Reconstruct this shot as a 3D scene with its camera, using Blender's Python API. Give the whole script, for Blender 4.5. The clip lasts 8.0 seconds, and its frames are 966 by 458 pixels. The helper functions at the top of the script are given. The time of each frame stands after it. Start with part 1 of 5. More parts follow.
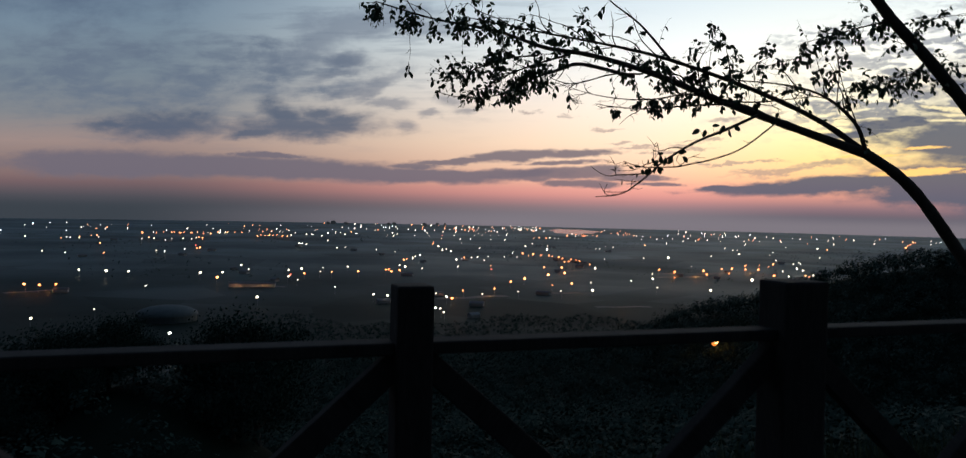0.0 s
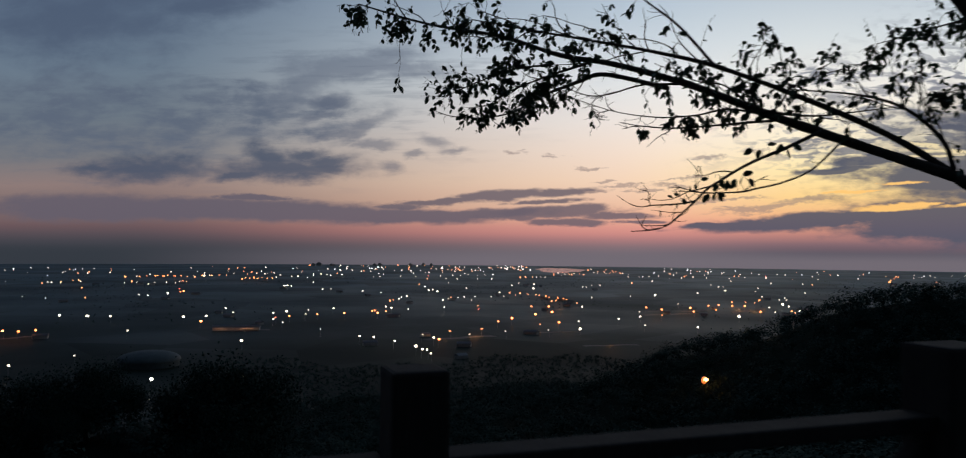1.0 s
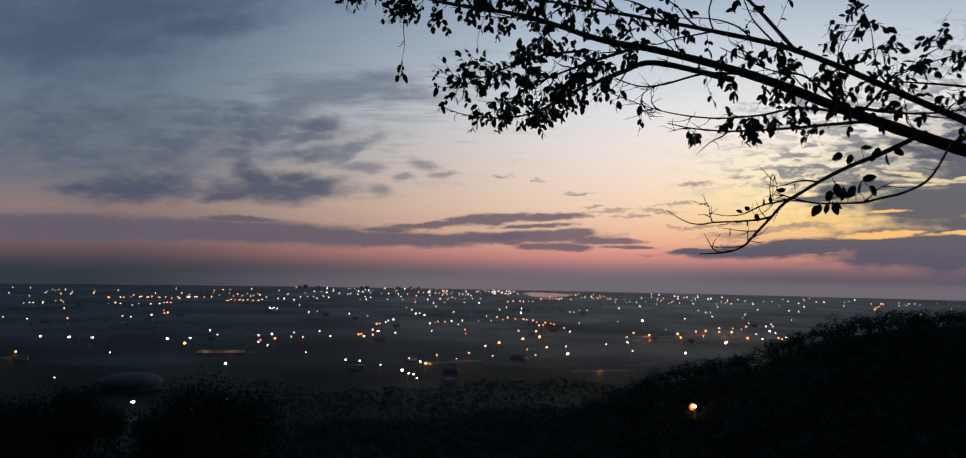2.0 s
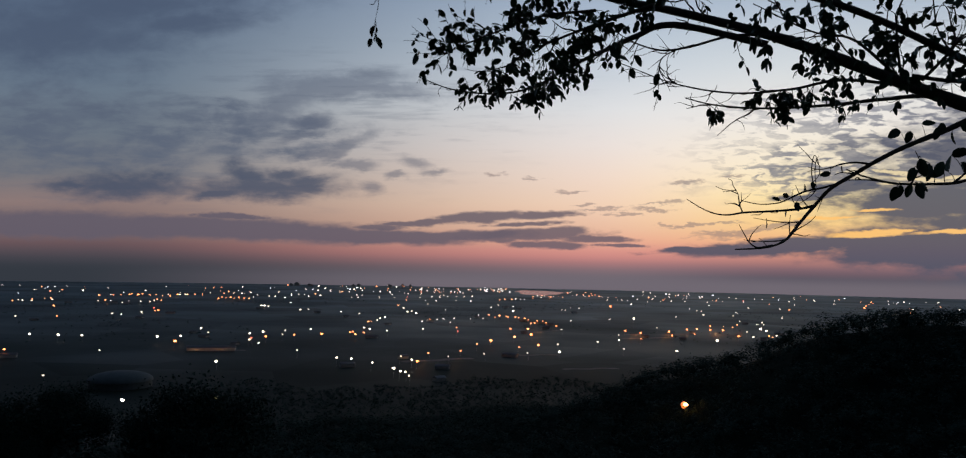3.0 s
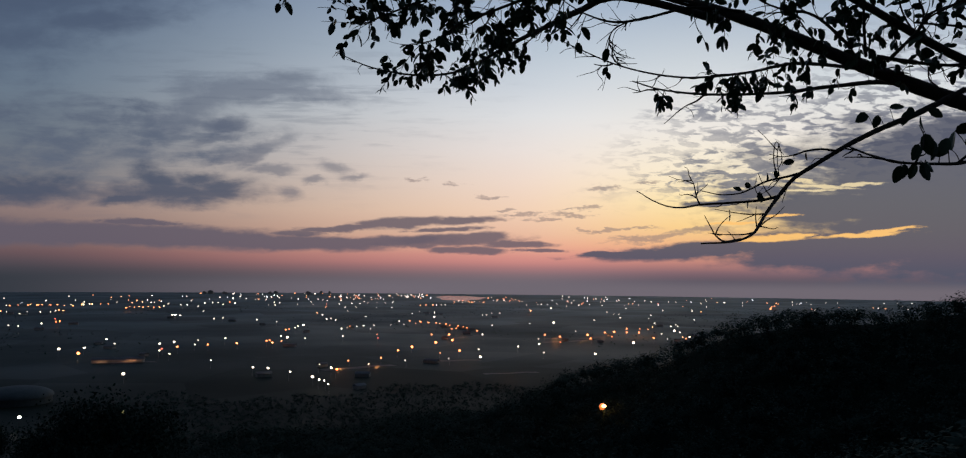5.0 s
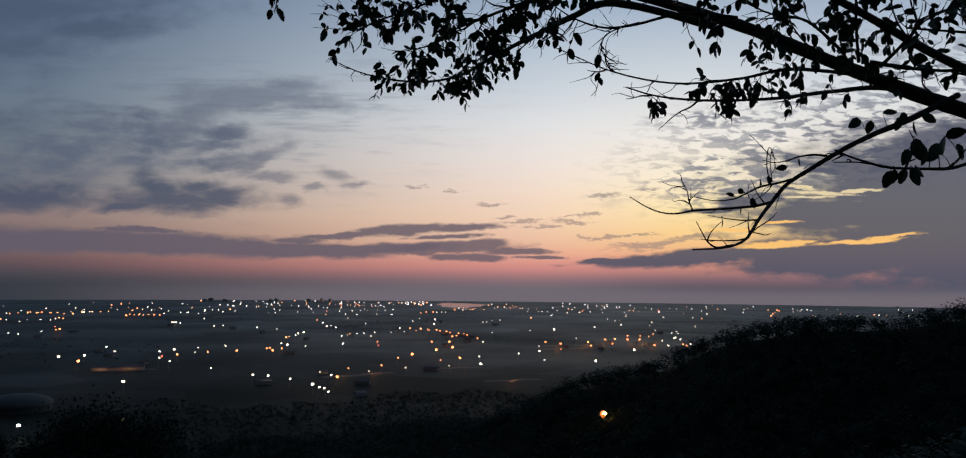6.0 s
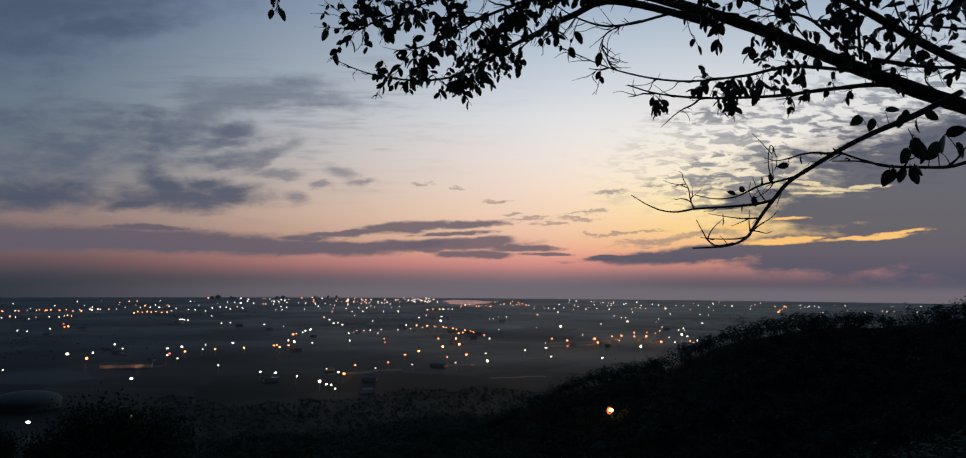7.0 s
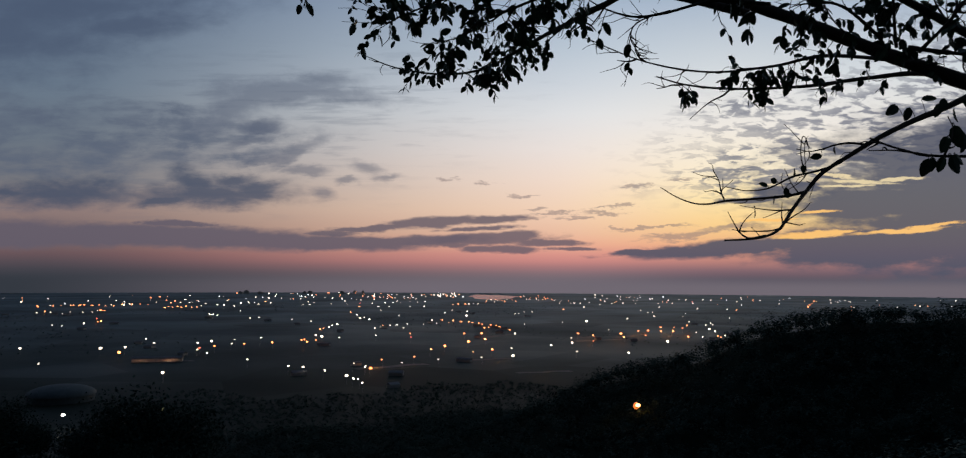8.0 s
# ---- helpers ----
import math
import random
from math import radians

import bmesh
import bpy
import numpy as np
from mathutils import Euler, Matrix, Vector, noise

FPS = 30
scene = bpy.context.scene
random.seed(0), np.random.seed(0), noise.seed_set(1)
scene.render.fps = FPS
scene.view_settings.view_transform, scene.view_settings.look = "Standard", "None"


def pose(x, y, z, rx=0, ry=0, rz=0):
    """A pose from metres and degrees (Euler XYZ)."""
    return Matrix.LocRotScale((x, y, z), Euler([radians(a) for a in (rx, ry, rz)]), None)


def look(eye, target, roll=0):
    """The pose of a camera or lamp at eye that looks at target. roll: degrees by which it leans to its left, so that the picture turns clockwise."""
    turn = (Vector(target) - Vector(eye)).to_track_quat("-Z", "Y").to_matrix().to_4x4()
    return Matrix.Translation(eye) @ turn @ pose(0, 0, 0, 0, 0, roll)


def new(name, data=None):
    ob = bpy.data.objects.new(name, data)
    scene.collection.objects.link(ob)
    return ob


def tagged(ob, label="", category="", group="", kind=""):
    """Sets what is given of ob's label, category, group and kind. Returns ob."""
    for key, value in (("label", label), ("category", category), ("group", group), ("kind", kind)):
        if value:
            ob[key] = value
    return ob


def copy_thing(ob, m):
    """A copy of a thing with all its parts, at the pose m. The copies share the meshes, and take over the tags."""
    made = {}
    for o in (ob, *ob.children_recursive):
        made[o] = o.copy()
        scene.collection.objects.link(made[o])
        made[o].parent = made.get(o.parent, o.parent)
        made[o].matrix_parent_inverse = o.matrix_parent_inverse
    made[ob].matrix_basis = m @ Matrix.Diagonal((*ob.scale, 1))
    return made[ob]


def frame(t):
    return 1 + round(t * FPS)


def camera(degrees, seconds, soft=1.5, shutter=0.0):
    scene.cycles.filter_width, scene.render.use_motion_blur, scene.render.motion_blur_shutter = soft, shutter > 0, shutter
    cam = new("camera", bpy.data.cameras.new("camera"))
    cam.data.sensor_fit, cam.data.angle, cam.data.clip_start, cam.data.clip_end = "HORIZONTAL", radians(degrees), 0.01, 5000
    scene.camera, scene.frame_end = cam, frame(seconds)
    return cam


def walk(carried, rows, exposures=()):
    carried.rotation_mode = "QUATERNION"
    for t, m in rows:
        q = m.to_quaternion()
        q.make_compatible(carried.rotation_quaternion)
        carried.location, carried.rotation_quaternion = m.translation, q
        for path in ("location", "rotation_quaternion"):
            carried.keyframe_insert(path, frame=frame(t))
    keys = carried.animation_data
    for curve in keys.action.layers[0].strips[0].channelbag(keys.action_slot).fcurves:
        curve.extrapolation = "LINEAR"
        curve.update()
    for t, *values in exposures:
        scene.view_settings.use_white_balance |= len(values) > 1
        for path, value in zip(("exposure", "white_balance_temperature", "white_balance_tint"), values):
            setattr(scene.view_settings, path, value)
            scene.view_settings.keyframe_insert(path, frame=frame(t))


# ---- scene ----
cam = camera(65.0, 8.0, soft=1.15, shutter=0.5)
PATH = [
    (0, (-0.062, -1.085, 1.553), (-0.063, 0.915, 1.507), 1.2),
    (0.3, (-0.099, -0.752, 1.561), (-0.07, 1.247, 1.552), 1.2),
    (0.5, (-0.121, -0.489, 1.529), (-0.064, 1.51, 1.522), 0.6),
    (0.8, (-0.155, -0.168, 1.533), (-0.106, 1.83, 1.592), 0.3),
    (1, (-0.205, 0.013, 1.554), (-0.171, 2.012, 1.613), 0.5),
    (1.2, (-0.304, 0.295, 1.59), (-0.264, 2.293, 1.656), 0.2),
    (2.3, (-0.377, 1.204, 1.554), (-0.307, 3.197, 1.704), 1.2),
    (2.5, (-0.371, 1.355, 1.553), (-0.328, 3.348, 1.716), 0.4),
    (2.7, (-0.353, 1.514, 1.565), (-0.306, 3.507, 1.721), 0.8),
    (3, (-0.332, 1.675, 1.571), (-0.246, 3.67, 1.688), 1.1),
    (3.2, (-0.327, 1.753, 1.555), (-0.208, 3.745, 1.682), 1.3),
    (3.3, (-0.33, 1.773, 1.549), (-0.162, 3.761, 1.685), 1.1),
    (3.4, (-0.331, 1.821, 1.545), (-0.144, 3.807, 1.686), 1.6),
    (3.5, (-0.337, 1.872, 1.543), (-0.138, 3.858, 1.675), 1.8),
    (3.7, (-0.354, 1.965, 1.538), (-0.155, 3.951, 1.676), 1.3),
    (4, (-0.366, 2.051, 1.542), (-0.132, 4.031, 1.699), 0.4),
    (4.5, (-0.356, 2.11, 1.552), (-0.063, 4.084, 1.68), 0.6),
    (6, (-0.305, 2.138, 1.55), (-0.013, 4.11, 1.703), 0.5),
    (6.5, (-0.289, 2.134, 1.557), (-0.008, 4.108, 1.706), 0.2),
    (7, (-0.285, 2.13, 1.557), (-0.009, 4.106, 1.702), 0.4),
    (7.5, (-0.294, 2.131, 1.555), (-0.042, 4.11, 1.693), 0.2),
    (8, (-0.296, 2.137, 1.551), (-0.086, 4.121, 1.682), 0.3),
]

walk(cam, [(t, look(eye, target, roll)) for t, eye, target, roll in PATH],
     exposures=[(0.0, 0.48, 6520, 4), (0.3, 0.43, 6520, 4), (0.6, 0.31, 6510, 6), (1.0, 0.1, 6510, 8), (2.3, 0.04, 6500, 10), (8.0, 0.04, 6500, 10)])


# ---- world: a dusk sky after sunset, with its cloud banks ----
def lin(r, g, b):
    """A display colour (0 to 255) as linear light."""
    return tuple((c / 12.92 if c <= 0.04045 else ((c + 0.055) / 1.055) ** 2.4) for c in (r / 255, g / 255, b / 255)) + (1.0,)


world = bpy.data.worlds.new("dusk_sky")
scene.world = world
world.use_nodes = True
WT = world.node_tree
WT.nodes.clear()


def wnode(kind, **inputs):
    n = WT.nodes.new(kind)
    for key, value in inputs.items():
        if key.startswith("i"):
            if hasattr(value, "is_linked"):
                WT.links.new(value, n.inputs[int(key[1:])])
            else:
                n.inputs[int(key[1:])].default_value = value
    return n


def wmath(op, a, b=0.0, c=0.0):
    n = wnode("ShaderNodeMath", i0=a, i1=b, i2=c)
    n.operation = op
    return n.outputs[0]


def wramp(fac, stops):
    n = wnode("ShaderNodeValToRGB", i0=fac)
    e = n.color_ramp.elements
    e[0].position, e[0].color = stops[0][0], stops[0][1]
    e[1].position, e[1].color = stops[-1][0], stops[-1][1]
    for p, c in stops[1:-1]:
        x = e.new(p)
        x.color = c
    return n.outputs[0]


def wmix(fac, a, b):
    n = WT.nodes.new("ShaderNodeMix")
    n.data_type = "RGBA"
    for sock, value in ((n.inputs[0], fac), (n.inputs[6], a), (n.inputs[7], b)):
        if hasattr(value, "is_linked"):
            WT.links.new(value, sock)
        else:
            sock.default_value = value
    return n.outputs[2]


def wstep(x, lo, hi, a=0.0, b=1.0):
    n = wnode("ShaderNodeMapRange", i0=x, i1=lo, i2=hi, i3=a, i4=b)
    n.interpolation_type = "SMOOTHSTEP"
    return n.outputs[0]


def wnoise(vec, scale, detail, rough=0.55, distortion=0.0):
    n = WT.nodes.new("ShaderNodeTexNoise")
    n.noise_dimensions = "3D"
    WT.links.new(vec, n.inputs["Vector"])
    n.inputs["Scale"].default_value, n.inputs["Detail"].default_value = scale, detail
    n.inputs["Roughness"].default_value, n.inputs["Distortion"].default_value = rough, distortion
    return n


# the chart of the western sky: u to the right, v up, 12.3 units to the tangent of 45 degrees, centred on bearing 8
SKY_BEARING = 8.0
coord = WT.nodes.new("ShaderNodeTexCoord")
turn = WT.nodes.new("ShaderNodeVectorRotate")
turn.rotation_type = "Z_AXIS"
turn.inputs["Angle"].default_value = radians(SKY_BEARING)
WT.links.new(coord.outputs["Generated"], turn.inputs["Vector"])
sep = wnode("ShaderNodeSeparateXYZ", i0=turn.outputs[0])
ahead = wmath("MAXIMUM", sep.outputs[1], 0.35)
U = wmath("MULTIPLY", wmath("DIVIDE", sep.outputs[0], ahead), 12.3)
V = wmath("MULTIPLY", wmath("DIVIDE", sep.outputs[2], ahead), 12.3)
chart = wnode("ShaderNodeCombineXYZ", i0=U, i1=V).outputs[0]


def stretched(sx, sy, ox=0.0):
    n = WT.nodes.new("ShaderNodeMapping")
    WT.links.new(chart, n.inputs["Vector"])
    n.inputs["Location"].default_value, n.inputs["Scale"].default_value = (ox, 0.0, ox), (sx, sy, 1.0)
    return n.outputs[0]


# clear sky: three columns of colour, mixed by bearing
H = wmath("DIVIDE", wmath("ADD", V, 0.5), 10.0)
LOW = lambda v: min(1.0, max(0.0, (v + 0.5) / 10.0))
glow = wramp(H, [(LOW(v), lin(*c)) for v, c in (
    (-0.4, (108, 100, 109)), (-0.1, (114, 104, 113)), (0.0, (121, 106, 114)), (0.1, (137, 111, 117)), (0.2, (172, 122, 123)), (0.3, (208, 138, 132)), (0.4, (222, 150, 138)),
    (0.55, (236, 172, 148)), (0.75, (238, 189, 162)), (1.15, (246, 210, 184)), (1.6, (245, 219, 203)), (2.1, (239, 225, 219)),
    (2.7, (226, 224, 226)), (3.2, (207, 211, 219)), (3.8, (187, 197, 210)), (4.6, (163, 177, 198)), (6.5, (106, 125, 152)), (9.4, (80, 96, 122)))])
left = wramp(H, [(LOW(v), lin(*c)) for v, c in (
    (-0.4, (49, 54, 62)), (-0.1, (53, 57, 65)), (0.0, (58, 60, 68)), (0.12, (68, 66, 74)), (0.25, (86, 75, 82)), (0.38, (104, 83, 88)), (0.5, (116, 93, 95)),
    (0.75, (124, 104, 104)), (1.1, (140, 119, 117)), (1.6, (117, 116, 122)), (2.3, (109, 118, 129)), (3.2, (104, 118, 135)),
    (4.6, (91, 107, 130)), (6.5, (80, 96, 121)), (9.4, (72, 87, 112)))])
right = wramp(H, [(LOW(v), lin(*c)) for v, c in (
    (-0.4, (78, 76, 88)), (0.0, (86, 80, 92)), (0.15, (128, 100, 108)), (0.3, (186, 128, 120)), (0.45, (222, 152, 126)), (0.6, (241, 180, 130)), (0.9, (252, 208, 140)),
    (1.3, (254, 226, 168)), (1.8, (252, 234, 204)), (2.5, (240, 231, 223)), (3.4, (212, 215, 219)), (4.6, (168, 181, 199)),
    (6.5, (106, 124, 152)), (9.4, (80, 96, 122)))])
sky = wmix(wstep(U, -8.0, 2.2), left, glow)
sky = wmix(wstep(U, 0.4, 4.0), sky, right)

rag = wnoise(stretched(0.9, 2.6), 1.0, 8.0, 0.62)
fine = wnoise(stretched(2.2, 6.5, 3.1), 1.0, 6.0, 0.6)
ragged = wmath("ADD", wmath("MULTIPLY", wmath("SUBTRACT", rag.outputs[0], 0.5), 1.0),
               wmath("MULTIPLY", wmath("SUBTRACT", fine.outputs[0], 0.5), 0.6))


warp = wnode("ShaderNodeVectorMath", i0=wnoise(stretched(1.6, 4.5, 5.3), 1.0, 7.0, 0.65).outputs["Color"], i1=(0.5, 0.5, 0.5))
warp.operation = "SUBTRACT"
warp = wnode("ShaderNodeVectorMath", i0=warp.outputs[0], i1=(1.5, 0.42, 0.0))
warp.operation = "MULTIPLY"
blown = wnode("ShaderNodeVectorMath", i0=chart, i1=warp.outputs[0]).outputs[0]
level = wnode("ShaderNodeVectorMath", i0=warp.outputs[0], i1=(1.0, 0.3, 1.0))
level.operation = "MULTIPLY"
level = wnode("ShaderNodeVectorMath", i0=chart, i1=level.outputs[0]).outputs[0]


drift = wnode("ShaderNodeVectorMath", i0=warp.outputs[0], i1=(0.2, 0.75, 1.0))
drift.operation = "MULTIPLY"
drift = wnode("ShaderNodeVectorMath", i0=chart, i1=drift.outputs[0]).outputs[0]


def bank(clumps, rough, soft, air=blown, rims=ragged):
    """How dense a bank of cloud is: lens-shaped clumps (u, v, half width, half height, tilt) with ragged rims."""
    field = None
    for u, v, ru, rv, tilt in clumps:
        co, si = math.cos(radians(tilt)), math.sin(radians(tilt))
        if abs(tilt) < 0.5:
            m = wnode("ShaderNodeVectorMath", i0=air, i1=(1 / ru, 1 / rv, 0.0), i2=(-u / ru, -v / rv, 0.0))
            m.operation = "MULTIPLY_ADD"
            n = wnode("ShaderNodeVectorMath", i0=m.outputs[0])
            n.operation = "LENGTH"
            far = n.outputs["Value"]
        else:
            along = wnode("ShaderNodeVectorMath", i0=air, i1=(co / ru, si / ru, 0.0))
            across = wnode("ShaderNodeVectorMath", i0=air, i1=(-si / rv, co / rv, 0.0))
            along.operation = across.operation = "DOT_PRODUCT"
            p = wmath("SUBTRACT", along.outputs["Value"], (u * co + v * si) / ru)
            q = wmath("SUBTRACT", across.outputs["Value"], (v * co - u * si) / rv)
            far = wmath("SQRT", wmath("MULTIPLY_ADD", q, q, wmath("MULTIPLY", p, p)))
        f = wmath("SUBTRACT", 1.0, far)
        field = f if field is None else wmath("MAXIMUM", field, f)
    return wstep(wmath("ADD", field, wmath("MULTIPLY", rims, rough)), -soft, soft)


def veil(colour, density, most):
    global sky
    sky = wmix(wmath("MULTIPLY", density, most), sky, colour)


# high grey veils, upper south
soft_noise = wnoise(stretched(1.25, 2.7, 4.2), 1.0, 8.0, 0.6, 0.25)
puffs = wmath("ADD", wmath("MULTIPLY", wmath("SUBTRACT", soft_noise.outputs[0], 0.5), 1.5), wmath("MULTIPLY", ragged, 0.35))
grain = wstep(wnoise(stretched(1.3, 4.2, 9.4), 1.0, 7.0, 0.62, 0.3).outputs[0], 0.34, 0.62, 0.35, 1.0)
veil(lin(72, 84, 107), bank([(-7.66, 4.56, 2.30, 0.42, 0), (-6.31, 4.25, 1.10, 0.26, 4), (-8.86, 4.03, 2.00, 0.6, 0)], 1.3, 0.9, drift, puffs), 0.78)
# the hooked veil and the layers south of it
veil(lin(92, 100, 119), bank([(-3.82, 3.11, 1.05, 0.24, 6), (-4.58, 2.81, 0.60, 0.26, 24), (-4.92, 2.55, 0.45, 0.16, 10), (-2.91, 3.03, 0.80, 0.14, -6), (-4.26, 2.49, 0.26, 0.1, 0)], 1.7, 0.75, drift, puffs), 0.62)
veil(lin(88, 97, 116), wmath("MULTIPLY", grain, bank([(-7.15, 2.64, 2.00, 0.2, -3), (-6.63, 2.24, 2.20, 0.22, 2), (-7.32, 1.93, 1.80, 0.24, 0), (-5.31, 2.21, 1.10, 0.16, 4), (-5.84, 2.81, 0.80, 0.09, -5), (-9.16, 2.37, 1.60, 0.6, 0), (-4.60, 1.97, 0.90, 0.12, 6)], 1.7, 0.85, drift, puffs)), 0.85)
veil(lin(84, 92, 112), bank([(-4.06, 2.51, 0.30, 0.13, 5), (-3.54, 2.06, 0.50, 0.11, 26), (-3.99, 1.92, 0.40, 0.07, 8), (-3.33, 1.76, 0.34, 0.08, -4), (-3.07, 1.42, 0.20, 0.1, 0), (-2.31, 1.80, 0.26, 0.1, -14), (-2.01, 1.66, 0.24, 0.06, 0), (-4.40, 2.20, 0.50, 0.08, 12), (-2.67, 1.60, 0.20, 0.05, 0)], 1.25, 0.6, drift, puffs), 0.55)
# thin level streaks
streak = wnoise(stretched(0.9, 8.5, 2.2), 1.0, 6.0, 0.6, 0.2)
veil(lin(92, 101, 119), wmath("MULTIPLY", bank([(-6.0, 2.3, 4.5, 1.2, 4), (-3.0, 2.9, 2.5, 0.6, 8)], 1.0, 0.6), wstep(streak.outputs[0], 0.47, 0.66)), 0.3)
# dark lumps
veil(lin(70, 80, 101), bank([(-7.49, 1.37, 1.15, 0.22, 0), (-8.40, 1.38, 0.60, 0.14, 0), (-4.83, 1.36, 1.20, 0.19, 0), (-5.19, 1.58, 0.42, 0.16, -20), (-4.18, 1.41, 0.60, 0.16, -8), (-4.58, 1.59, 0.40, 0.12, 0), (-5.73, 1.26, 0.50, 0.09, 6)], 1.3, 0.7, drift, puffs), 0.86)
# long flat bank above the pink
veil(lin(99, 91, 104), bank([(-8.46, 0.70, 2.00, 0.24, 0), (-6.56, 0.69, 2.40, 0.19, 0), (-4.85, 0.65, 2.40, 0.18, -2), (-3.05, 0.57, 1.70, 0.13, -1), (-1.65, 0.61, 1.20, 0.09, 2), (-5.51, 0.88, 0.60, 0.06, 0)], 0.8, 0.34, level), 0.92)
veil(lin(106, 94, 105), bank([(-0.45, 0.64, 1.20, 0.1, 3), (0.15, 0.70, 0.60, 0.08, 2), (0.65, 0.59, 0.60, 0.06, 0), (-0.10, 0.48, 0.65, 0.07, 0), (1.05, 0.49, 0.40, 0.035, 0), (-0.95, 0.56, 0.60, 0.06, 0)], 1.0, 0.34, level), 0.9)
veil(lin(104, 94, 105), bank([(-2.15, 0.82, 0.75, 0.05, 4), (-1.15, 0.91, 0.90, 0.08, 4), (-0.15, 0.96, 0.60, 0.06, 3), (-0.40, 0.82, 0.60, 0.04, 3), (-2.85, 0.73, 0.40, 0.04, 0)], 1.3, 0.35, level), 0.9)
# shreds before the glow
veil(lin(140, 122, 122), bank([(-1.03, 1.63, 0.20, 0.03, 0), (-0.34, 1.57, 0.16, 0.025, 0), (0.23, 1.34, 0.26, 0.02, 2), (0.41, 1.14, 0.20, 0.02, 0), (0.75, 1.06, 0.26, 0.02, 0), (1.47, 1.08, 0.34, 0.02, 0), (1.43, 1.16, 0.16, 0.02, 8), (1.00, 1.00, 0.20, 0.02, 0), (1.70, 0.87, 0.12, 0.02, 0), (2.35, 0.86, 0.60, 0.022, 3), (2.06, 1.51, 0.16, 0.025, 0), (2.76, 1.64, 0.30, 0.03, 5), (1.75, 1.19, 0.20, 0.02, 0), (3.00, 0.74, 0.70, 0.04, 6), (3.66, 0.86, 0.50, 0.04, 6)], 1.1, 0.5), 0.62)
# ripples of high cloud to the north
ripple = wnoise(stretched(3.2, 10.5, 7.7), 1.0, 5.0, 0.55, 0.5)
field = bank([(6.01, 2.53, 2.80, 0.75, 8), (4.37, 1.75, 1.70, 0.38, 6), (8.26, 3.21, 2.50, 0.9, 0), (3.67, 2.03, 0.70, 0.14, 4), (3.99, 2.79, 0.90, 0.14, 0)], 1.2, 0.7)
veil(lin(112, 115, 131), wmath("MULTIPLY", field, wstep(ripple.outputs[0], 0.46, 0.58)), 0.82)
# the north bank, and the strips of afterglow in it
veil(lin(81, 84, 101), bank([(9.08, 1.28, 4.50, 1.55, 0), (5.85, 0.57, 2.00, 0.36, 2), (3.65, 0.53, 1.70, 0.14, 5), (2.45, 0.45, 1.00, 0.06, 4), (4.52, 1.47, 0.75, 0.1, 4), (5.97, 1.26, 1.60, 0.3, 3), (7.72, 2.30, 1.70, 0.52, 10), (4.06, 1.32, 0.60, 0.06, 5), (6.19, 2.02, 0.70, 0.14, 8)], 0.9, 0.28, level), 0.94)
veil(lin(255, 196, 118), bank([(4.77, 0.72, 0.58, 0.045, 2), (5.16, 0.77, 0.30, 0.035, 3), (6.28, 0.80, 0.68, 0.038, 4), (6.68, 0.88, 0.55, 0.03, 6), (4.88, 1.10, 0.34, 0.024, 2), (4.21, 0.97, 0.36, 0.022, 4)], 0.7, 0.36, level), 0.95)
veil(lin(246, 222, 176), bank([(5.63, 1.59, 0.55, 0.028, -3), (5.18, 1.69, 0.26, 0.026, -10), (6.26, 1.62, 0.30, 0.024, 4), (5.48, 1.53, 0.36, 0.02, 2)], 0.9, 0.35, level), 0.8)
# ground haze under everything
haze = wmix(wstep(U, -8.5, -1.0), lin(52, 56, 64), lin(112, 103, 112))
sky = wmix(wstep(V, 0.11, -0.14), sky, haze)
# the sky behind, away from the sunset, is dark already
back = wstep(sep.outputs[1], -0.5, 0.6, 0.25, 1.0)
dim = wnode("ShaderNodeVectorMath", i0=sky)
dim.operation = "SCALE"
WT.links.new(back, dim.inputs["Scale"])
cool = wnode("ShaderNodeVectorMath", i0=dim.outputs[0], i1=(0.97, 1.0, 1.0))
cool.operation = "MULTIPLY"
background = wnode("ShaderNodeBackground", i0=cool.outputs[0], i1=1.0)
WT.links.new(background.outputs[0], wnode("ShaderNodeOutputWorld").inputs[0])


# ---- materials ----
def material(name, rough=0.8, metal=0.0, spec=0.5):
    m = bpy.data.materials.new(name)
    m.use_nodes = True
    b = m.node_tree.nodes["Principled BSDF"]
    b.inputs["Roughness"].default_value, b.inputs["Metallic"].default_value, b.inputs["Specular IOR Level"].default_value = rough, metal, spec
    return m, m.node_tree, b


